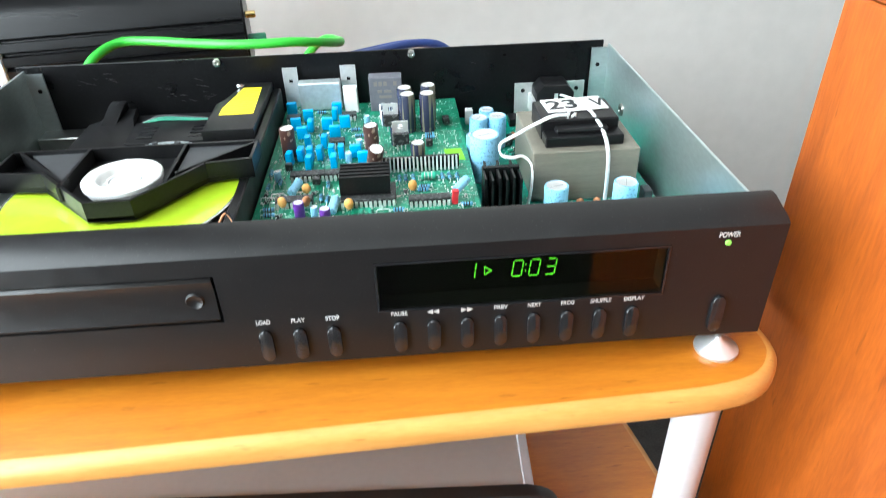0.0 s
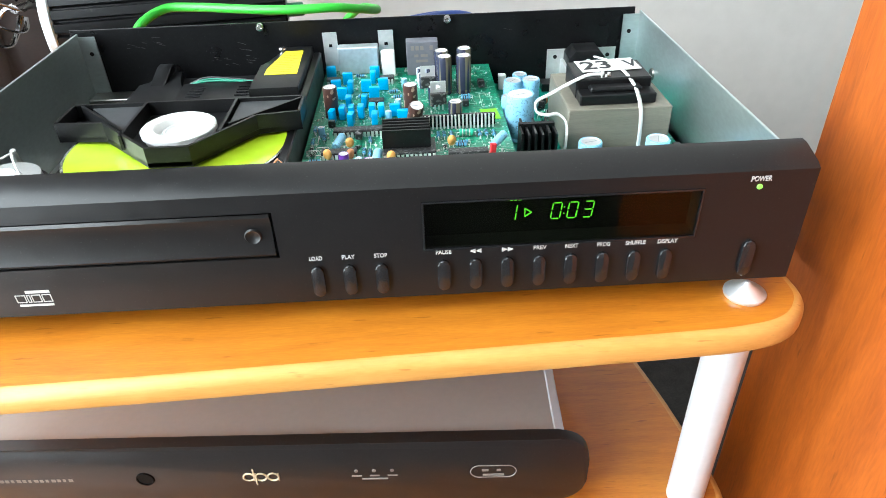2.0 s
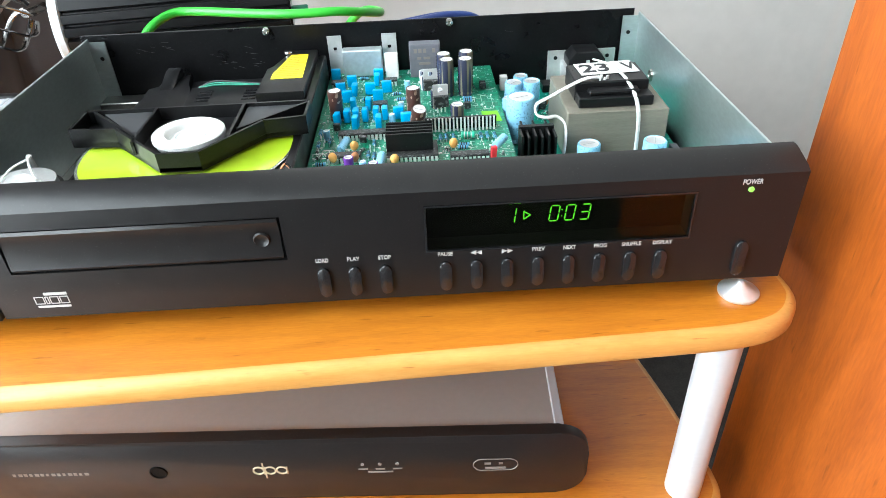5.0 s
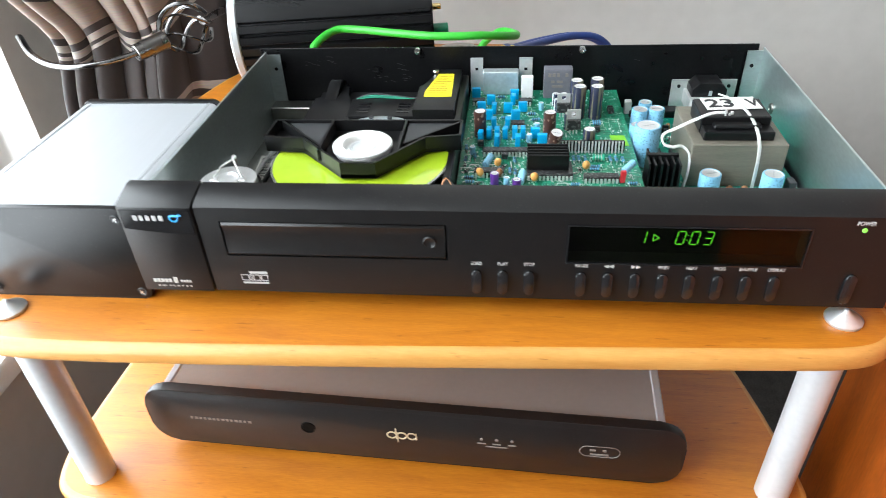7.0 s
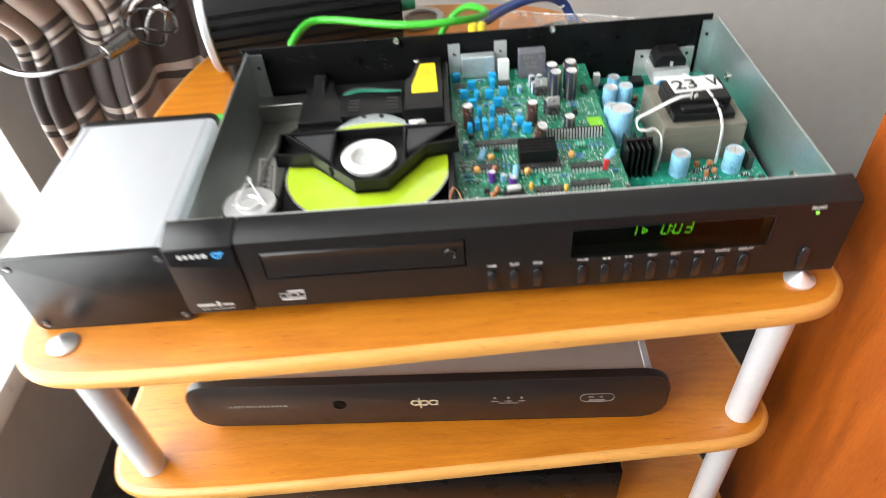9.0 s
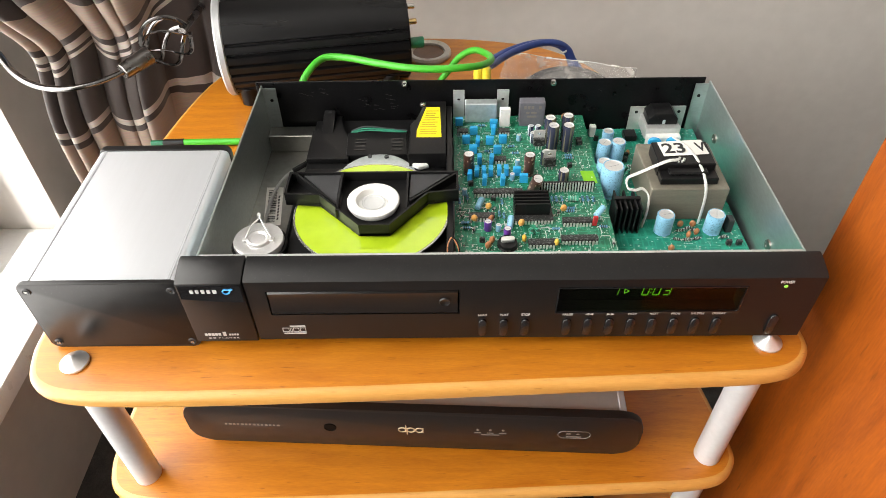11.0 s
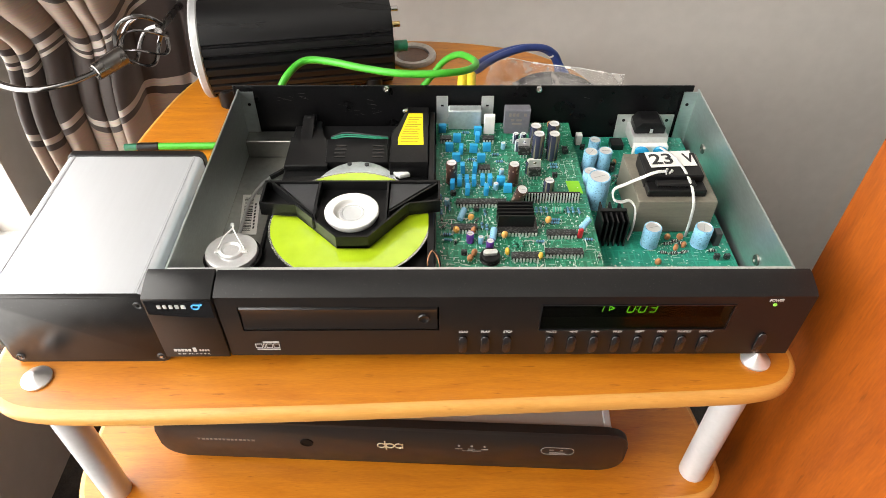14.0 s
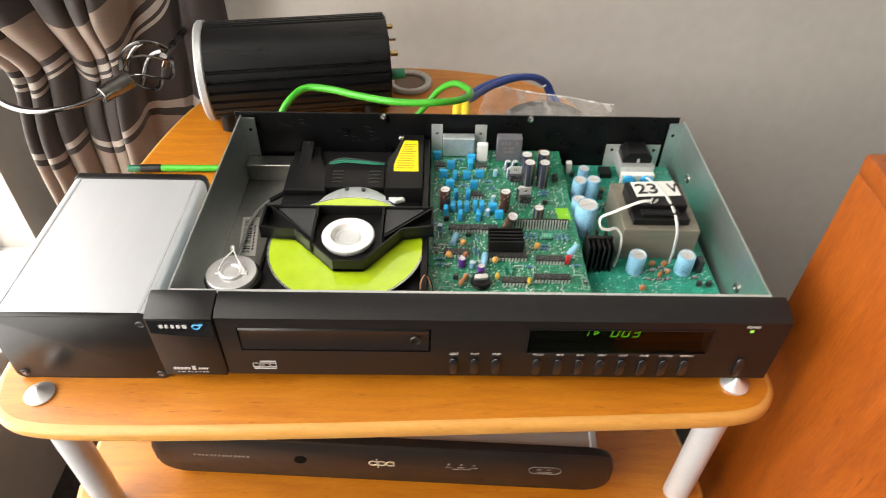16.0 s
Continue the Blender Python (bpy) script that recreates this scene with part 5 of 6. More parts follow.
def build_drive():
    drive = part("disc_drive", box(B(), 0.0560, 0.1845, 0.0260, 0.2380, 0.0210, 0.0400, 0.001, 1), SATIN_BLACK, player, "black plastic disc drive")
    part("drive_side", box(B(), 0.1790, 0.1843, 0.0260, 0.2380, 0.0400, 0.0640, 0.0008, 1), SATIN_BLACK, drive)
    part("drive_side", box(B(), 0.0560, 0.0590, 0.0260, 0.1250, 0.0400, 0.0560, 0.0008, 1), SATIN_BLACK, drive)
    part("loading_tray", prism(B(), rounded(0.0592, 0.1788, 0.0262, 0.1560, 0.004, 3), 0.0401, 0.0545, bevel=0.0008), SATIN_BLACK, drive, "black loading tray")
    # rear of the drive: left hump, middle deck with slots, right block
    m = Matrix(((0, 0, 1, 0), (1, 0, 0, 0), (0, 1, 0, 0), (0, 0, 0, 1)))
    part("rear_deck", box(B(), 0.0570, 0.1790, 0.1560, 0.2380, 0.0400, 0.0490, 0.001, 1), SATIN_BLACK, drive)
    part("rear_plate", prism(B(), [(0.0575, 0.1700), (0.0940, 0.1700), (0.0930, 0.1990), (0.0880, 0.2060), (0.0840, 0.2180), (0.0820, 0.2370), (0.0680, 0.2370), (0.0640, 0.2150), (0.0575, 0.2120)], 0.0490, 0.0545, bevel=0.0008), SATIN_BLACK, drive)
    post = part("rear_post", prism(B(), [(0.2080, 0.0545), (0.2370, 0.0545), (0.2370, 0.0605), (0.2300, 0.0605)], 0.0660, 0.0765, m=m, bevel=0.0008), SATIN_BLACK, drive)
    part("post_hole", rod(B(), (0.0712, 0.2335, 0.0598), (0.0712, 0.2335, 0.0607), 0.0016, 12), INK, post)
    deck = part("middle_deck", prism(B(), [(0.0920, 0.1740), (0.1450, 0.1740), (0.1430, 0.2080), (0.0900, 0.2080)], 0.0490, 0.0555, bevel=0.001), SATIN_BLACK, drive)
    for x in (0.0985, 0.1310):
        for k in range(4):
            part("slot", box(B(), x, x + 0.0095, 0.1800 + 0.0052 * k, 0.1818 + 0.0052 * k, 0.0554, 0.0560), GLOSS_BLACK, deck)
    for k in range(3):
        y = 0.2095 + 0.0022 * k
        part("ribbon_lead", cable(B(), [(0.0925, y, 0.0530), (0.1050, y + 0.002, 0.0552 + 0.0006 * k), (0.1250, y + 0.001, 0.0548), (0.1430, y, 0.0530)], 0.0007, 6, 6), RIBBON_GREEN if k < 2 else GREY_BLACK, drive, "green ribbon lead" if k == 0 else "")
    block = part("rear_block", prism(B(), [(0.1475, 0.1560), (0.1788, 0.1560), (0.1788, 0.2375), (0.1600, 0.2375), (0.1530, 0.2060), (0.1475, 0.2000)], 0.0490, 0.0690, bevel=0.0010), SATIN_BLACK, drive)
    lab = part("warning_label", prism(B(), [(0.1535, 0.1795), (0.1750, 0.1795), (0.1735, 0.2265), (0.1610, 0.2265), (0.1535, 0.1900)], 0.0690, 0.0693), YELLOW_LABEL, block, "yellow laser warning label")
    rnd = random.Random(11)
    for k in range(11):
        y = 0.1835 + 0.0036 * k
        x0 = 0.1552 if y < 0.190 else 0.1552 + (y - 0.190) * 0.205
        part("print_bar", box(B(), x0 + rnd.uniform(0, 0.001), 0.1728 - rnd.uniform(0, 0.004), y, y + 0.0013, 0.0693, 0.0694), LABEL_INK, lab)
    part("ground_screw", lathe(B(), [(0, 0.0022), (0.0026, 0.0018), (0.0030, 0.0008), (0.0030, 0)], 16, pose(0.1580, 0.2310, 0.0690)), STEEL, block, "bright steel screw")
    # sled behind the disc
    arc = [(0.1215 + 0.0345 * math.cos(radians(a)), 0.134 + 0.040 * math.sin(radians(a))) for a in range(20, 161, 10)]
    part("sled_plate", prism(B(), arc + [(0.088, 0.140), (0.155, 0.140)], 0.0545, 0.0558, bevel=0.0003), SHIELD_STEEL, drive, "bare metal sled plate")
    for x, y in ((0.113, 0.1700), (0.1275, 0.1690)):
        part("sled_screw", rod(B(), (x, y, 0.0558), (x, y, 0.0572), 0.0019, 12), GREY_BLACK, drive)
    part("white_clip", prism(B(), [(0.1480, 0.1580), (0.1550, 0.1660), (0.1640, 0.1540), (0.1560, 0.1510)], 0.0550, 0.0590, bevel=0.0005), WHITE_PLASTIC, drive, "white plastic clip")
    # clamp bridge over the disc
    out = [(0.0550, 0.1225), (0.1885, 0.1225), (0.1885, 0.0985), (0.1650, 0.0950), (0.1375, 0.0590), (0.1150, 0.0590), (0.0820, 0.0935), (0.0550, 0.0955)]
    bridge = part("clamp_bridge", prism(B(), out, 0.0655, 0.0685, bevel=0.0004), SATIN_BLACK, drive, "black plastic clamp bridge across the disc")
    ring = out + out[:1]
    for (ax, ay), (bx, by) in zip(ring, ring[1:]):
        d = Vector((bx - ax, by - ay, 0)).normalized()
        s = Vector((d.y, -d.x, 0)) * -0.0016
        q = [(ax, ay), (bx, by), (bx + s.x * -1, by + s.y * -1), (ax + s.x * -1, ay + s.y * -1)]
        part("bridge_wall", prism(B(), q, 0.0655, 0.0765), SATIN_BLACK, bridge)
    for x in (0.0972, 0.1490):
        part("bridge_rib", box(B(), x - 0.0008, x + 0.0008, 0.0760 if x < 0.1 else 0.0770, 0.1215, 0.0685, 0.0765), SATIN_BLACK, bridge)
    for tri in ([(0.0660, 0.1205), (0.0955, 0.1205), (0.0955, 0.0860)], [(0.1815, 0.1205), (0.1510, 0.1205), (0.1510, 0.0910)]):
        part("bridge_panel", prism(B(), tri, 0.0685, 0.0745), GREY_BLACK, bridge, "flat grey triangular panel")
    for (ax, ay), (bx, by) in (((0.0600, 0.1205), (0.0955, 0.0835)), ((0.1860, 0.1205), (0.1510, 0.0875))):
        d = Vector((bx - ax, by - ay, 0)).normalized()
        part("bridge_rib", prism(B(), [(ax, ay), (bx, by), (bx - d.y * 0.0015, by + d.x * 0.0015), (ax - d.y * 0.0015, ay + d.x * 0.0015)], 0.0685, 0.0762), SATIN_BLACK, bridge)
    cx, cy = 0.1235, 0.0905
    puck = lathe(B(), [(0.0090, 0.0742), (0.0098, 0.0728), (0.0112, 0.0724), (0.0122, 0.0732), (0.0128, 0.0766), (0.0135, 0.0772), (0.0192, 0.0771), (0.0200, 0.0765), (0.0200, 0.0742), (0.0188, 0.0732), (0.0185, 0.0712)], 48, Matrix.Translation((cx, cy, -0.0026)))
    part("puck_hub", lathe(B(), [(0, 0.0741), (0.0070, 0.0741), (0.0076, 0.0746), (0.0088, 0.0744), (0.0091, 0.0736), (0.0091, 0.0722)], 40, Matrix.Translation((cx, cy, -0.0026))), PUCK_GREY, bridge, "pale grey hub")
    part("clamp_puck", puck, WHITE_PLASTIC, bridge, "white round clamp puck")
    part("puck_screw", lathe(B(), [(0, 0.0014), (0.0014, 0.0010), (0.0016, 0)], 12, pose(cx - 0.001, cy - 0.0245, 0.0684)), STEEL, bridge)
    # thin black leads at the corner of the drive
    for k in range(2):
        part("lead", cable(B(), [(0.181, 0.040, 0.058), (0.1795, 0.046, 0.066), (0.183, 0.051, 0.071), (0.1875, 0.046, 0.068 - 0.003 * k), (0.1890, 0.038, 0.058)], 0.0006, 6, 6), SATIN_BLACK if k == 0 else CERAMIC, drive)


def build_disc():
    cd = thing("compact_disc", (DC[0], DC[1], 0.0631), "lime green printed compact disc clamped in the drive", "compact disc")
    at = Matrix.Translation((DC[0], DC[1], 0.0026))
    part("print_side", lathe(B(), [(0.0180, 0.0613), (0.0585, 0.0613), (0.0585, 0.0609)], 96, at), LIME, cd, "lime green printed label side")
    part("clear_rim", lathe(B(), [(0.0075, 0.0601), (0.0600, 0.0601), (0.0600, 0.06115), (0.0585, 0.06118), (0.0585, 0.0609), (0.0180, 0.0609), (0.0180, 0.0612), (0.0075, 0.0612), (0.0075, 0.0601)], 96, at), RIM, cd, "clear silvery rim")


PUCK_GREY = material("pale_grey_plastic", (0.50, 0.51, 0.51), 0.35, vary=0.04)
RIBBON_GREEN = material("green_ribbon", (0.01, 0.22, 0.13), 0.4)
LABEL_INK = material("label_print", (0.42, 0.30, 0.02), 0.6)
LIME = material("lime_print", (0.44, 0.64, 0.012), 0.36, metal=0.12, vary=0.05, grain=9, coat=1.0, second=(0.51, 0.71, 0.03))
LIME.node_tree.nodes["Principled BSDF"].inputs["Coat IOR"].default_value = 2.0
RIM = material("disc_rim", (0.55, 0.57, 0.50), 0.12, metal=0.8)
build_drive()
build_disc()


def build_left_bay():
    at = Matrix.Translation((0.0400, 0.0590, 0.0))
    spk_unit = part("small_speaker", lathe(B(), [(0, 0.0640), (0.0055, 0.0640), (0.0070, 0.0655), (0.0085, 0.0650), (0.0095, 0.0630), (0.0170, 0.0640), (0.0182, 0.0635), (0.0185, 0.0600), (0.0160, 0.0560), (0.0160, 0.0500)], 36, at), SPUN, player, "round silver motor cap with two leads")
    part("speaker_mount", lathe(B(), [(0.0165, 0.0210), (0.0205, 0.0210), (0.0205, 0.0590), (0.0188, 0.0590), (0.0188, 0.0500), (0.0165, 0.0500)], 32, at), SATIN_BLACK, spk_unit, "black plastic mount")
    for x in (0.0310, 0.0500):
        part("solder_tag", box(B(), x - 0.0022, x + 0.0022, 0.0560, 0.0600, 0.0636, 0.0650, 0.0003, 1), TIN, spk_unit)
        part("lead", cable(B(), [(x, 0.0585, 0.0655), (0.5 * x + 0.0185, 0.0680, 0.0685), (0.0385, 0.0770, 0.0690), (0.0370, 0.0830, 0.0680)], 0.0006, 8, 6), WIRE_WHITE, spk_unit, "white lead")
    part("lead_pair", cable(B(), [(0.0370, 0.0810, 0.0685), (0.0330, 0.0900, 0.0560), (0.0270, 0.1100, 0.0300), (0.0250, 0.1350, 0.0245), (0.0260, 0.1600, 0.0250), (0.0340, 0.1800, 0.0280), (0.0480, 0.1880, 0.0340), (0.0570, 0.1880, 0.0400)], 0.0016, 8, 8), WIRE_GREY, player, "grey twin lead along the case floor")
    part("lead_sleeve", cable(B(), [(0.0400, 0.1850, 0.0305), (0.0500, 0.1885, 0.0345), (0.0580, 0.1880, 0.0400)], 0.0024, 8, 6), SATIN_BLACK, player)
    lab = part("bar_code_label", prism(B(), [(0.0165, 0.1730), (0.0315, 0.1730), (0.0375, 0.1220), (0.0230, 0.1220)], 0.0205, 0.0208), LABEL_WHITE, player, "white label with printed bars")
    rnd = random.Random(2)
    y = 0.126
    while y < 0.168:
        w = rnd.choice((0.0005, 0.0009, 0.0014))
        f = (0.1730 - y) / 0.051
        part("bar", box(B(), 0.0188 + 0.006 * f, 0.0262 + 0.006 * f, y, y + w, 0.0208, 0.0209), INK, lab)
        y += w + rnd.choice((0.0006, 0.0009, 0.0013))
    for k in range(8):
        yy = 0.1290 + 0.0042 * k
        f = (0.1730 - yy) / 0.051
        part("bar", box(B(), 0.0276 + 0.006 * f, 0.0290 + 0.006 * f, yy, yy + 0.0028, 0.0208, 0.0209), INK, lab)
    part("floor_clip", box(B(), 0.0400, 0.0480, 0.1600, 0.1670, 0.0205, 0.0290, 0.001, 1), SATIN_BLACK, player)
    part("rear_ledge", box(B(), 0.0105, 0.0560, 0.2280, 0.2445, 0.0206, 0.0385, 0.0006, 1), ZINC_DULL, player)


build_left_bay()

# ---- cables and things on the shelf behind ----
GREEN_JACKET = material("bright_green_cable", (0.045, 0.40, 0.028), 0.38, vary=0.06)
BLUE_JACKET = material("blue_cable", (0.022, 0.050, 0.20), 0.4, vary=0.1)
YELLOW_PLUG = material("yellow_plug", (0.82, 0.60, 0.04), 0.35)

gc = thing("green_cable", (0.13, 0.31, TOP), "bright green signal cable looping behind the player", "cable")
part("jacket", cable(B(), [(0.038, 0.256, 0.050), (0.0410, 0.259, 0.068), (0.0480, 0.269, 0.0810), (0.0620, 0.287, 0.0870), (0.0850, 0.286, 0.0875), (0.1150, 0.272, 0.0890), (0.1440, 0.262, 0.0895), (0.1700, 0.259, 0.0895), (0.1940, 0.262, 0.0890), (0.2120, 0.275, 0.0840), (0.2230, 0.297, 0.0770), (0.2215, 0.316, 0.0730), (0.2080, 0.334, 0.0690), (0.1930, 0.345, 0.0550), (0.1790, 0.347, 0.0350), (0.1640, 0.345, 0.0190), (0.1400, 0.330, 0.0125), (0.09, 0.310, 0.0122)], 0.0034, 14, 8), GREEN_JACKET, gc)
gc2 = thing("green_cable", (-0.06, 0.258, TOP), "bright green cable with a black sleeved plug", "cable")
part("jacket", cable(B(), [(-0.0860, 0.2560, 0.0132), (-0.0600, 0.2575, 0.0124), (-0.0200, 0.2590, 0.0122), (0.0300, 0.2680, 0.0118), (0.07, 0.285, 0.0116)], 0.0034, 12, 6), GREEN_JACKET, gc2)
part("sleeve", rod(B(), (-0.0840, 0.2560, 0.0131), (-0.1040, 0.2545, 0.0136), 0.0041, 14, 0.0006), SATIN_BLACK, gc2, "black sleeve")
part("plug", rod(B(), (-0.1040, 0.2545, 0.0136), (-0.1160, 0.2530, 0.0140), 0.0034, 14, 0.0006), PLUG_GREEN, gc2, "green and silver plug")
for k in range(2):
    d = 0.0085 * k
    bc = thing("blue_cable", (0.29, 0.41, TOP), "dark blue cable with a yellow plug", "cable", "blue cables")
    part("jacket", cable(B(), [(0.2120 + d, 0.3120, 0.0585), (0.2145 + d, 0.3210, 0.0580), (0.2195 + d, 0.3320, 0.0535), (0.2310 + d, 0.3540, 0.0490), (0.2470 + d, 0.3760, 0.0455), (0.2750 + d * 0.8, 0.3950, 0.0440), (0.2990 + d * 0.6, 0.4040, 0.0400), (0.3150 + d * 0.4, 0.4080, 0.0300), (0.3220 + d * 0.4, 0.4060, 0.0180), (0.3230 + d, 0.3960, 0.0125), (0.3230 + d, 0.3840, 0.0122)], 0.0038, 12, 8), BLUE_JACKET, bc)
    part("plug", cable(B(), [(0.2100 + d, 0.2500, 0.0380), (0.2100 + d, 0.2700, 0.0400), (0.2105 + d, 0.2920, 0.0490), (0.2110 + d, 0.3030, 0.0560), (0.2120 + d, 0.3130, 0.0588)], 0.0047, 12, 5), YELLOW_PLUG, bc, "yellow plug")
    part("cable_band", rod(B(), (0.3143, 0.4078, 0.0308), (0.3157, 0.4081, 0.0292), 0.0044, 12), WHITE_PLASTIC, bc) if k == 0 else None

dish = thing("round_dish", (0.158, 0.442, TOP), "flat round pale dish with a brown middle", "dish")
part("rim", lathe(B(), [(0.0190, 0.0020), (0.0195, 0.0045), (0.0260, 0.0055), (0.0275, 0.0030), (0.0270, 0.0), (0, 0.0), (0, 0.0015), (0.0188, 0.0018)], 40, Matrix.Translation((0.158, 0.442, TOP + 0.0002))), material("pale_glaze", (0.52, 0.48, 0.44), 0.3), dish)
part("middle", lathe(B(), [(0, 0.0022), (0.0185, 0.0022), (0.0185, 0.0016)], 40, Matrix.Translation((0.158, 0.442, TOP + 0.0002))), material("brown_middle", (0.13, 0.060, 0.035), 0.25), dish, "brown middle")


def build_bag():
    bag = thing("plastic_sleeve", (0.305, 0.38, TOP), "clear plastic sleeve with a dark disc inside", "sleeve")
    m = pose(0.313, 0.362, TOP + 0.0120, 0, 0, -16) @ pose(0, 0, 0, 7, 0, 0)
    part("dark_disc", lathe(B(), [(0.0105, 0.001), (0.0520, 0.001), (0.0520, 0.0022), (0.0105, 0.0022), (0.0105, 0.001)], 72, m @ pose(0.006, -0.033, 0)), DISC_GREY, bag, "dark grey disc")
    part("disc_band", lathe(B(), [(0.0430, 0.0023), (0.0518, 0.0023), (0.0518, 0.0020)], 72, m @ pose(0.006, -0.033, 0)), GREY_BLACK, bag)
    bm = B()
    n = 40
    g = [[bm.verts.new(m @ Vector((-0.072 + 0.144 * i / n, -0.085 + 0.110 * k / n, 0.0056 + 0.0030 * noise.noise((i * 0.33, k * 0.20, 0.5)) + 0.0014 * noise.noise((i * 0.9, k * 0.4, 3.0))))) for k in range(n + 1)] for i in range(n + 1)]
    for i in range(n):
        for k in range(n):
            bm.faces.new((g[i][k], g[i + 1][k], g[i + 1][k + 1], g[i][k + 1]))
    part("film", bm, BAG_FILM, bag, "crumpled clear film")
    for k in range(4):
        x = -0.064 + 0.036 * k
        bm = box(B(), x, x + 0.006, 0.0225, 0.0250, 0.0052, 0.0064)
        bmesh.ops.transform(bm, matrix=m, verts=bm.verts)
        part("fold", bm, WHITE_PLASTIC, bag)
    part("seam", cable(B(), [m @ Vector((x, 0.0250, 0.0056 + 0.0010 * math.sin(90 * x))) for x in (-0.072, -0.05, -0.025, 0, 0.025, 0.05, 0.072)], 0.0005, 6, 4), WIRE_WHITE, bag)


def hazy_film():
    """Clear film gone milky along its creases."""
    m = bpy.data.materials.new("bag_film")
    m.use_nodes = True
    n, l = m.node_tree.nodes, m.node_tree.links
    b = n["Principled BSDF"]
    b.inputs["Base Color"].default_value = (0.74, 0.70, 0.66, 1)
    b.inputs["Roughness"].default_value = 0.22
    tc, mp, no, ra = n.new("ShaderNodeTexCoord"), n.new("ShaderNodeMapping"), n.new("ShaderNodeTexNoise"), n.new("ShaderNodeMapRange")
    mp.inputs["Scale"].default_value = (1.0, 0.45, 1.0)
    no.inputs["Scale"].default_value = 75
    no.inputs["Detail"].default_value = 4
    ra.inputs["From Min"].default_value, ra.inputs["From Max"].default_value = 0.35, 0.70
    ra.inputs["To Min"].default_value, ra.inputs["To Max"].default_value = 0.10, 0.46
    l.new(tc.outputs["Object"], mp.inputs["Vector"])
    l.new(mp.outputs["Vector"], no.inputs["Vector"])
    l.new(no.outputs["Fac"], ra.inputs["Value"])
    l.new(ra.outputs["Result"], b.inputs["Alpha"])
    return m


DISC_GREY = material("dark_disc", (0.10, 0.10, 0.105), 0.35, vary=0.1)
BAG_FILM = hazy_film()
build_bag()

# ---- window wall and curtain ----
WX = -0.36
WY0, WY1, WZ0, WZ1 = -1.12, 0.398, -0.235, 1.75


def build_window_wall():
    m = Matrix(((0, -1, 0, 0), (1, 0, 0, 0), (0, 0, 1, 0), (0, 0, 0, 1)))
    bm = pierced(B(), -2.6, 0.75, FLOOR, 2.0, -WX, -WX + 0.14, [(WY0, WY1, WZ0, WZ1)])
    bmesh.ops.transform(bm, matrix=m, verts=bm.verts)
    tagged(part("wall_west", bm, WALL_PAINT, None), "warm grey painted wall below the window", "wall", kind="structure")
    win = thing("window_1", (WX - 0.1, 0, 0), "tall white-framed window with bright sheer daylight", "window", kind="structure")
    part("window_sill", box(B(), WX - 0.13, WX + 0.035, WY0 - 0.02, WY1 + 0.01, WZ0 - 0.026, WZ0 + 0.006, 0.004, 2), WHITE_PAINT, win, "white painted window sill")
    x0, x1 = WX - 0.13, WX - 0.09
    for y0, y1, z0, z1 in ((WY0, WY0 + 0.05, WZ0, WZ1), (WY1 - 0.05, WY1, WZ0, WZ1), (-0.4, -0.35, WZ0, WZ1), (WY0 + 0.05, WY1 - 0.05, WZ0, WZ0 + 0.05), (WY0 + 0.05, WY1 - 0.05, WZ1 - 0.05, WZ1)):
        part("window_frame", box(B(), x0, x1, y0, y1, z0, z1, 0.003, 1), WHITE_PAINT, win)
    slab("wall_south", -1.3, 2.6, -2.7, -2.6, FLOOR, 2.0, WALL_PAINT, "plain warm grey painted wall", "wall")
    bd = part("backdrop", box(B(), -1.25, -1.24, -2.4, 0.9, -1.8, 2.0), BRIGHT_SKY, None)
    tagged(bd, "bright overcast sky outside the window", "sky", kind="structure")


WHITE_PAINT = material("white_gloss_paint", (0.80, 0.80, 0.79), 0.3, vary=0.03)
BRIGHT_SKY = glowing("bright_sky", (0.95, 0.98, 1.0), 5.0)
build_window_wall()


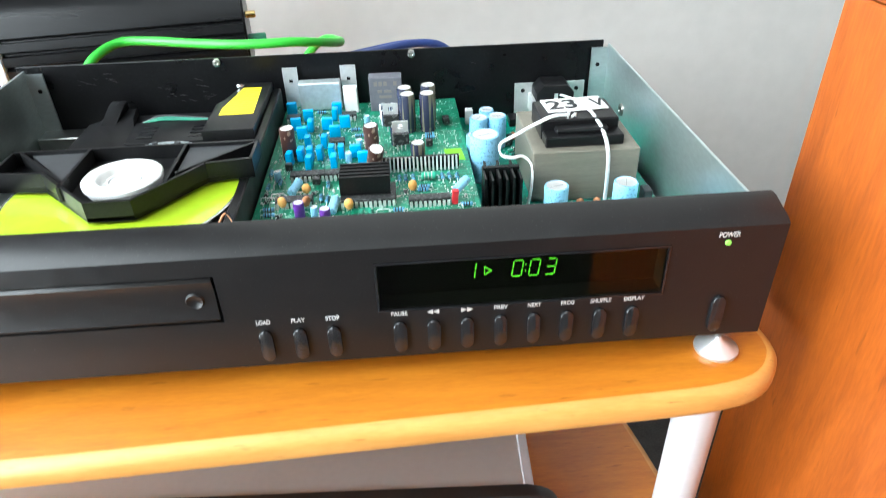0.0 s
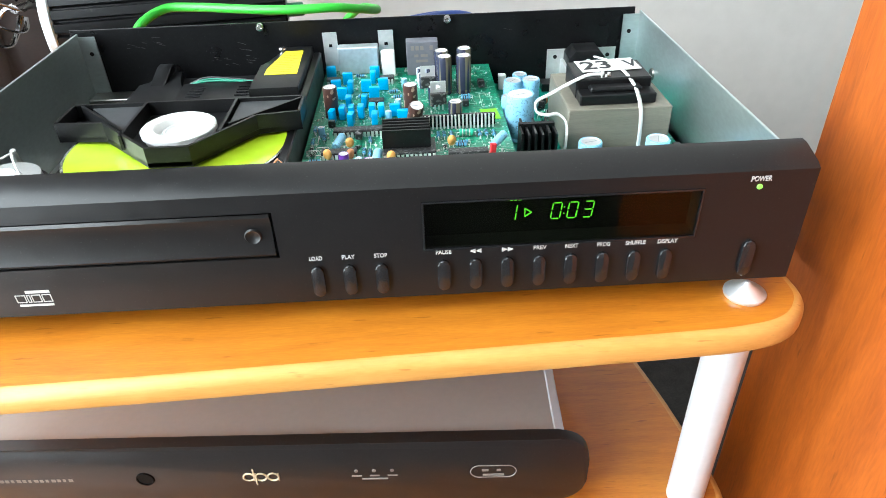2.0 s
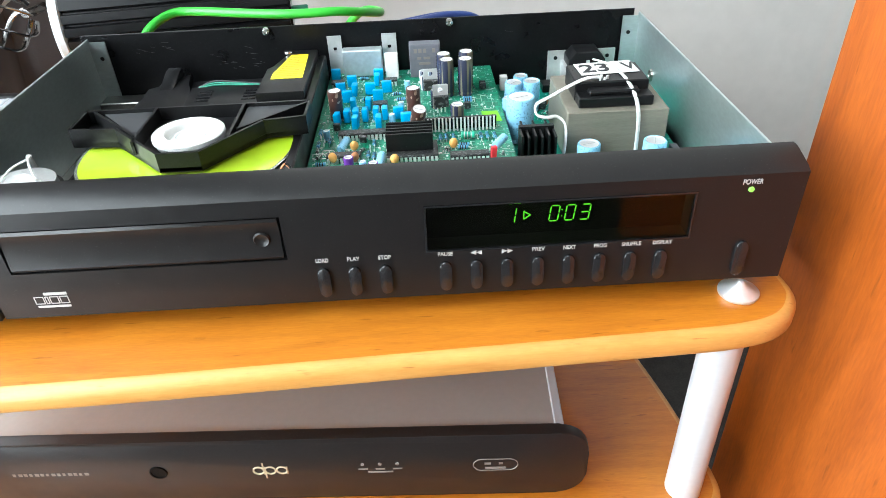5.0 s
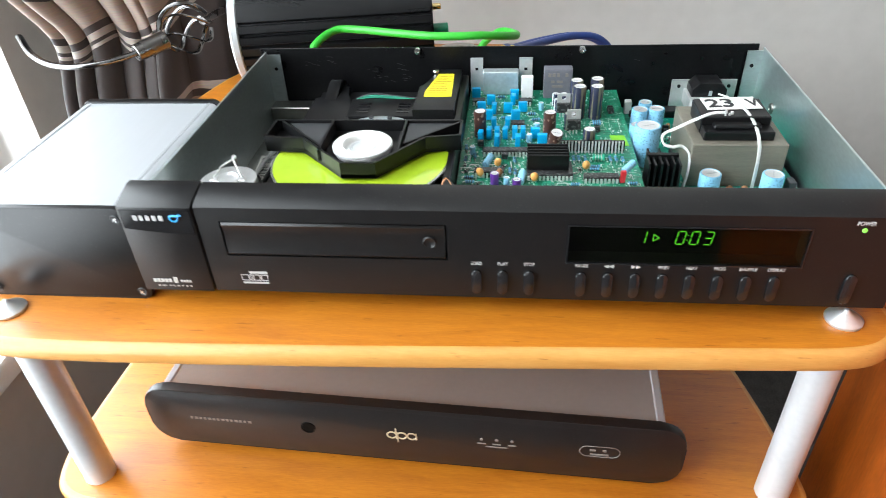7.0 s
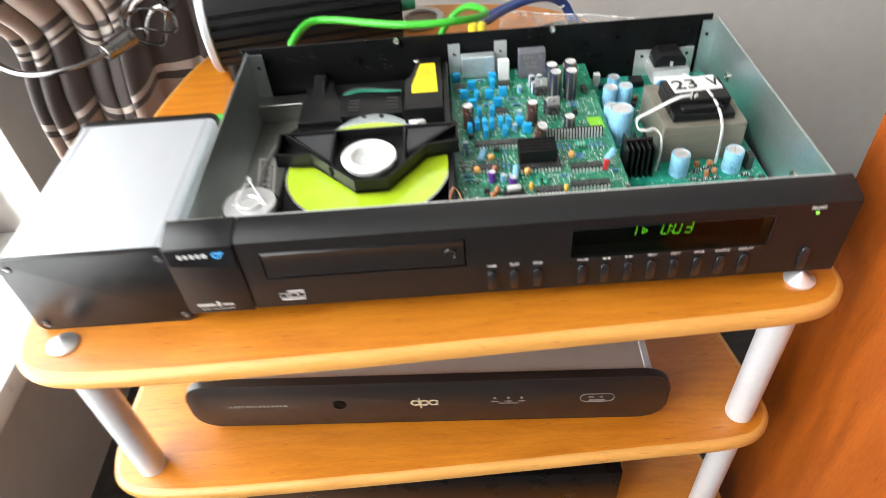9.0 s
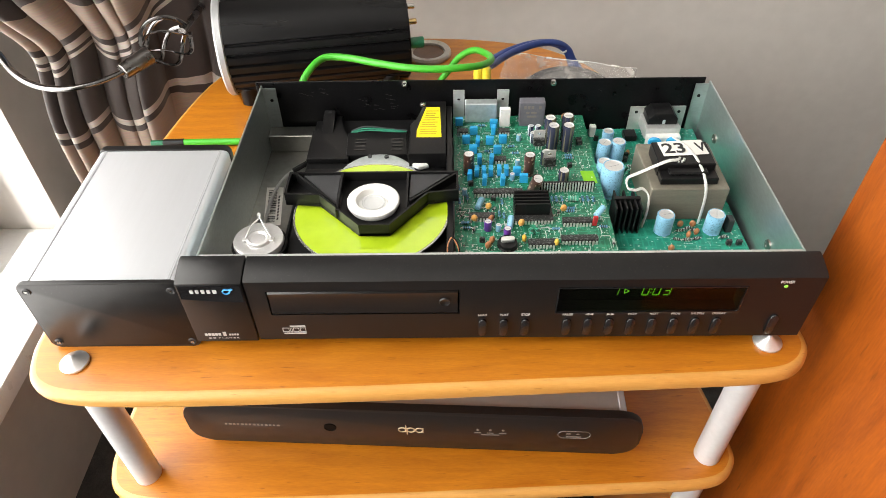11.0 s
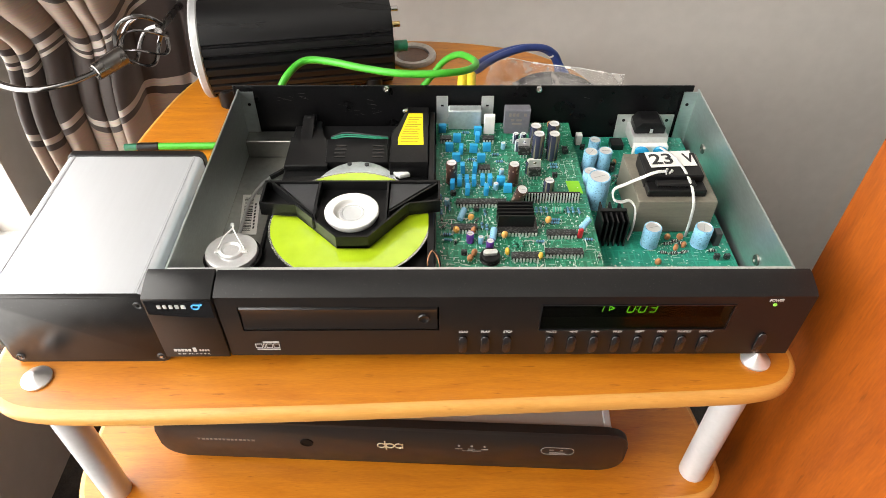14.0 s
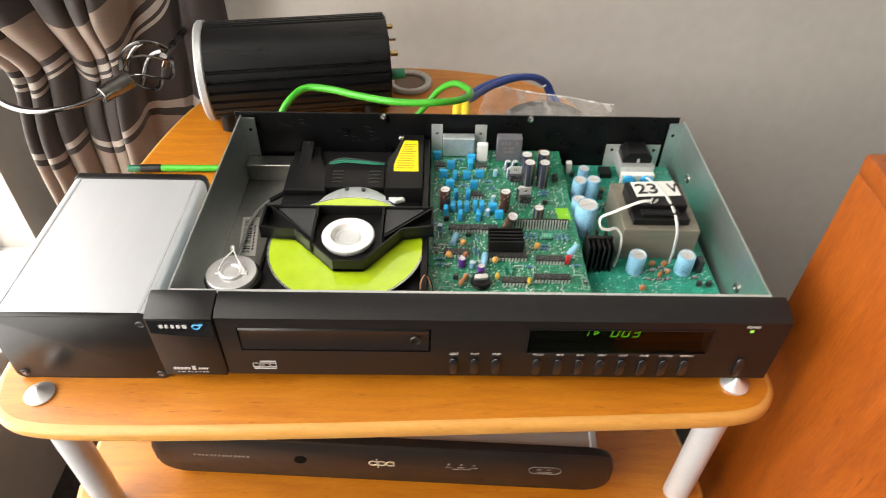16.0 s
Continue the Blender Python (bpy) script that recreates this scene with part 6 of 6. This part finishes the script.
def curtain_material():
    m = bpy.data.materials.new("striped_curtain_cloth")
    m.use_nodes = True
    n, l = m.node_tree.nodes, m.node_tree.links
    b = n["Principled BSDF"]
    b.inputs["Roughness"].default_value = 0.72
    b.inputs["Sheen Weight"].default_value = 0.25
    uvn, sep, ramp = n.new("ShaderNodeUVMap"), n.new("ShaderNodeSeparateXYZ"), n.new("ShaderNodeValToRGB")
    uvn.uv_map = "cloth"
    l.new(uvn.outputs["UV"], sep.inputs[0])
    mr = n.new("ShaderNodeMapRange")
    mr.inputs["From Min"].default_value, mr.inputs["From Max"].default_value = -0.5, 0.5
    l.new(sep.outputs["Y"], mr.inputs["Value"])
    ramp.color_ramp.interpolation = "CONSTANT"
    e = ramp.color_ramp.elements
    stops = ((0.0, 0), (0.10, 1), (0.22, 0), (0.28, 1), (0.345, 0), (0.448, 1), (0.455, 2), (0.461, 1), (0.532, 2), (0.537, 1), (0.542, 2), (0.547, 1), (0.555, 0), (0.605, 1), (0.70, 2), (0.707, 1), (0.75, 0), (0.90, 1))
    cols = ((0.31, 0.232, 0.185, 1), (0.026, 0.0145, 0.012, 1), (0.42, 0.36, 0.32, 1))
    while len(e) < len(stops):
        e.new(0.5)
    for k, (p, c) in enumerate(stops):
        e[k].position, e[k].color = p, cols[c]
    l.new(mr.outputs["Result"], ramp.inputs["Fac"])
    tc, mp, ns = n.new("ShaderNodeTexCoord"), n.new("ShaderNodeMapping"), n.new("ShaderNodeTexNoise")
    mp.inputs["Scale"].default_value = (70, 70, 1100)
    l.new(tc.outputs["Object"], mp.inputs["Vector"])
    l.new(mp.outputs["Vector"], ns.inputs["Vector"])
    ns.inputs["Scale"].default_value = 1.0
    mx = n.new("ShaderNodeMix")
    mx.data_type, mx.blend_type = "RGBA", "MULTIPLY"
    mx.inputs[0].default_value = 0.5
    l.new(ramp.outputs["Color"], mx.inputs[6])
    l.new(ns.outputs["Color"], mx.inputs[7])
    l.new(mx.outputs[2], b.inputs["Base Color"])
    bp = n.new("ShaderNodeBump")
    bp.inputs["Strength"].default_value, bp.inputs["Distance"].default_value = 0.3, 0.0005
    l.new(ns.outputs["Fac"], bp.inputs["Height"])
    l.new(bp.outputs["Normal"], b.inputs["Normal"])
    return m


def ease(a, b, v):
    t = min(1.0, max(0.0, (v - a) / (b - a)))
    return t * t * (3 - 2 * t)


def build_curtain():
    """Cloth in deep round folds, drawn together where the arm of the tieback holds it."""
    ob = thing("curtain", (-0.17, 0.40, FLOOR), "beige and dark brown striped curtain gathered by a tieback", "curtain")
    bm = B()
    rows, cols, zt = 150, 260, 0.045
    grid = []
    for r in range(rows + 1):
        f = r / rows
        z = FLOOR + 0.01 + (1.9 - FLOOR) * (0.62 * f ** 2.2 + 0.38 * f)
        up, down = ease(zt, zt + 0.22, z), ease(0, 0.25, zt - z)
        xl = -0.272 - 0.084 * up + 0.004 * down
        xm = -0.168 + 0.030 * up - 0.006 * down
        xr = -0.060 - 0.050 * down
        tight = math.exp(-((z - zt) / 0.045) ** 2)
        line = []
        for c in range(cols + 1):
            u = c / cols
            g = ease(0.60, 0.72, u)
            x = xl + (xm - xl) * u / 0.66 if u < 0.66 else xm + (xr - xm) * (u - 0.66) / 0.34
            ph = math.pi * (8.2 * u + 0.22 * math.sin(5 * u + 3.0 * z) + 0.30 + 0.26 * math.sin(11 * u))
            fold = math.sqrt(math.sin(ph) ** 2 + 0.03) + 0.12 * math.sin(1.7 * ph + 9 * z)
            amp = (0.036 - 0.008 * tight) * (1 - 0.55 * g) * (0.85 + 0.30 * math.sin(9 * u + 1))
            crease = 0.0022 * noise.noise((u * 26, z * 16, 1.0)) + 0.0016 * tight * math.sin(46 * u + 20 * z)
            d = amp * fold + crease
            y = 0.402 + 0.30 * (x + 0.20) + 0.045 * g - d + 0.020 * tight * (1 - g)
            x += 0.10 * d - 0.0042 * math.sin(2 * ph)
            line.append(bm.verts.new((max(x, WX + 0.006), min(y, 0.552), z)))
        grid.append(line)
    uv = bm.loops.layers.uv.new("cloth")
    for r in range(rows):
        for c in range(cols):
            f = bm.faces.new((grid[r][c], grid[r][c + 1], grid[r + 1][c + 1], grid[r + 1][c]))
            for lo, a in zip(f.loops, (c, c + 1, c + 1, c)):
                u = a / cols
                e = ease(0.60, 0.95, u)
                v = lo.vert.co.z - 0.065 * e + 0.010 * math.sin(u * 17.0) - 0.35 * (0.36 - min(0.36, lo.vert.co.y))
                lo[uv].uv = (u, -0.005 + (v + 0.005) * (1 - 0.68 * e))
    part("cloth", bm, CURTAIN, ob)
    return ob


def build_tieback():
    tb = thing("curtain_tieback", (-0.12, 0.385, 0.06), "dark chrome tieback with an open wire cage ball", "tieback")
    part("arm", cable(B(), [(-0.290, 0.345, 0.066), (-0.262, 0.316, 0.058), (-0.234, 0.300, 0.053), (-0.204, 0.296, 0.052), (-0.175, 0.306, 0.053), (-0.151, 0.325, 0.056)], 0.0038, 14, 8, 0.8), CHROME, tb, "bent chrome arm")
    part("collar", rod(B(), (-0.1545, 0.3215, 0.0555), (-0.1330, 0.3480, 0.0605), 0.0085, 22, 0.001, 0.0098), GUNMETAL, tb, "dark metal collar")
    c, R = Vector((-0.1210, 0.3720, 0.0640)), 0.0255
    axis = Vector((0.62, 0.76, 0.14)).normalized()
    u = axis.cross(Vector((0, 0, 1))).normalized()
    v = axis.cross(u)
    for k in range(6):
        a = 2 * math.pi * k / 6 + 0.3
        line = []
        for j in range(9):
            t = -0.93 + 1.86 * j / 8
            tw = a + 0.9 * t
            rr = R * math.sqrt(max(0.02, 1 - t * t))
            line.append(c + axis * t * R * 1.05 + (u * math.cos(tw) + v * math.sin(tw)) * rr)
        part("cage_strip", cable(B(), line, 0.0024, 8, 4, 0.5), CHROME, tb, "curved chrome strip")
    part("stem", rod(B(), c + axis * R * 0.8, (-0.112, 0.5600, 0.050), 0.004, 12), GUNMETAL, tb)


CHROME = material("dark_chrome", (0.20, 0.195, 0.195), 0.16, metal=1.0, vary=0.1)
GUNMETAL = material("gunmetal", (0.20, 0.19, 0.185), 0.28, metal=1.0, vary=0.1)
CURTAIN = curtain_material()
build_curtain()
build_tieback()
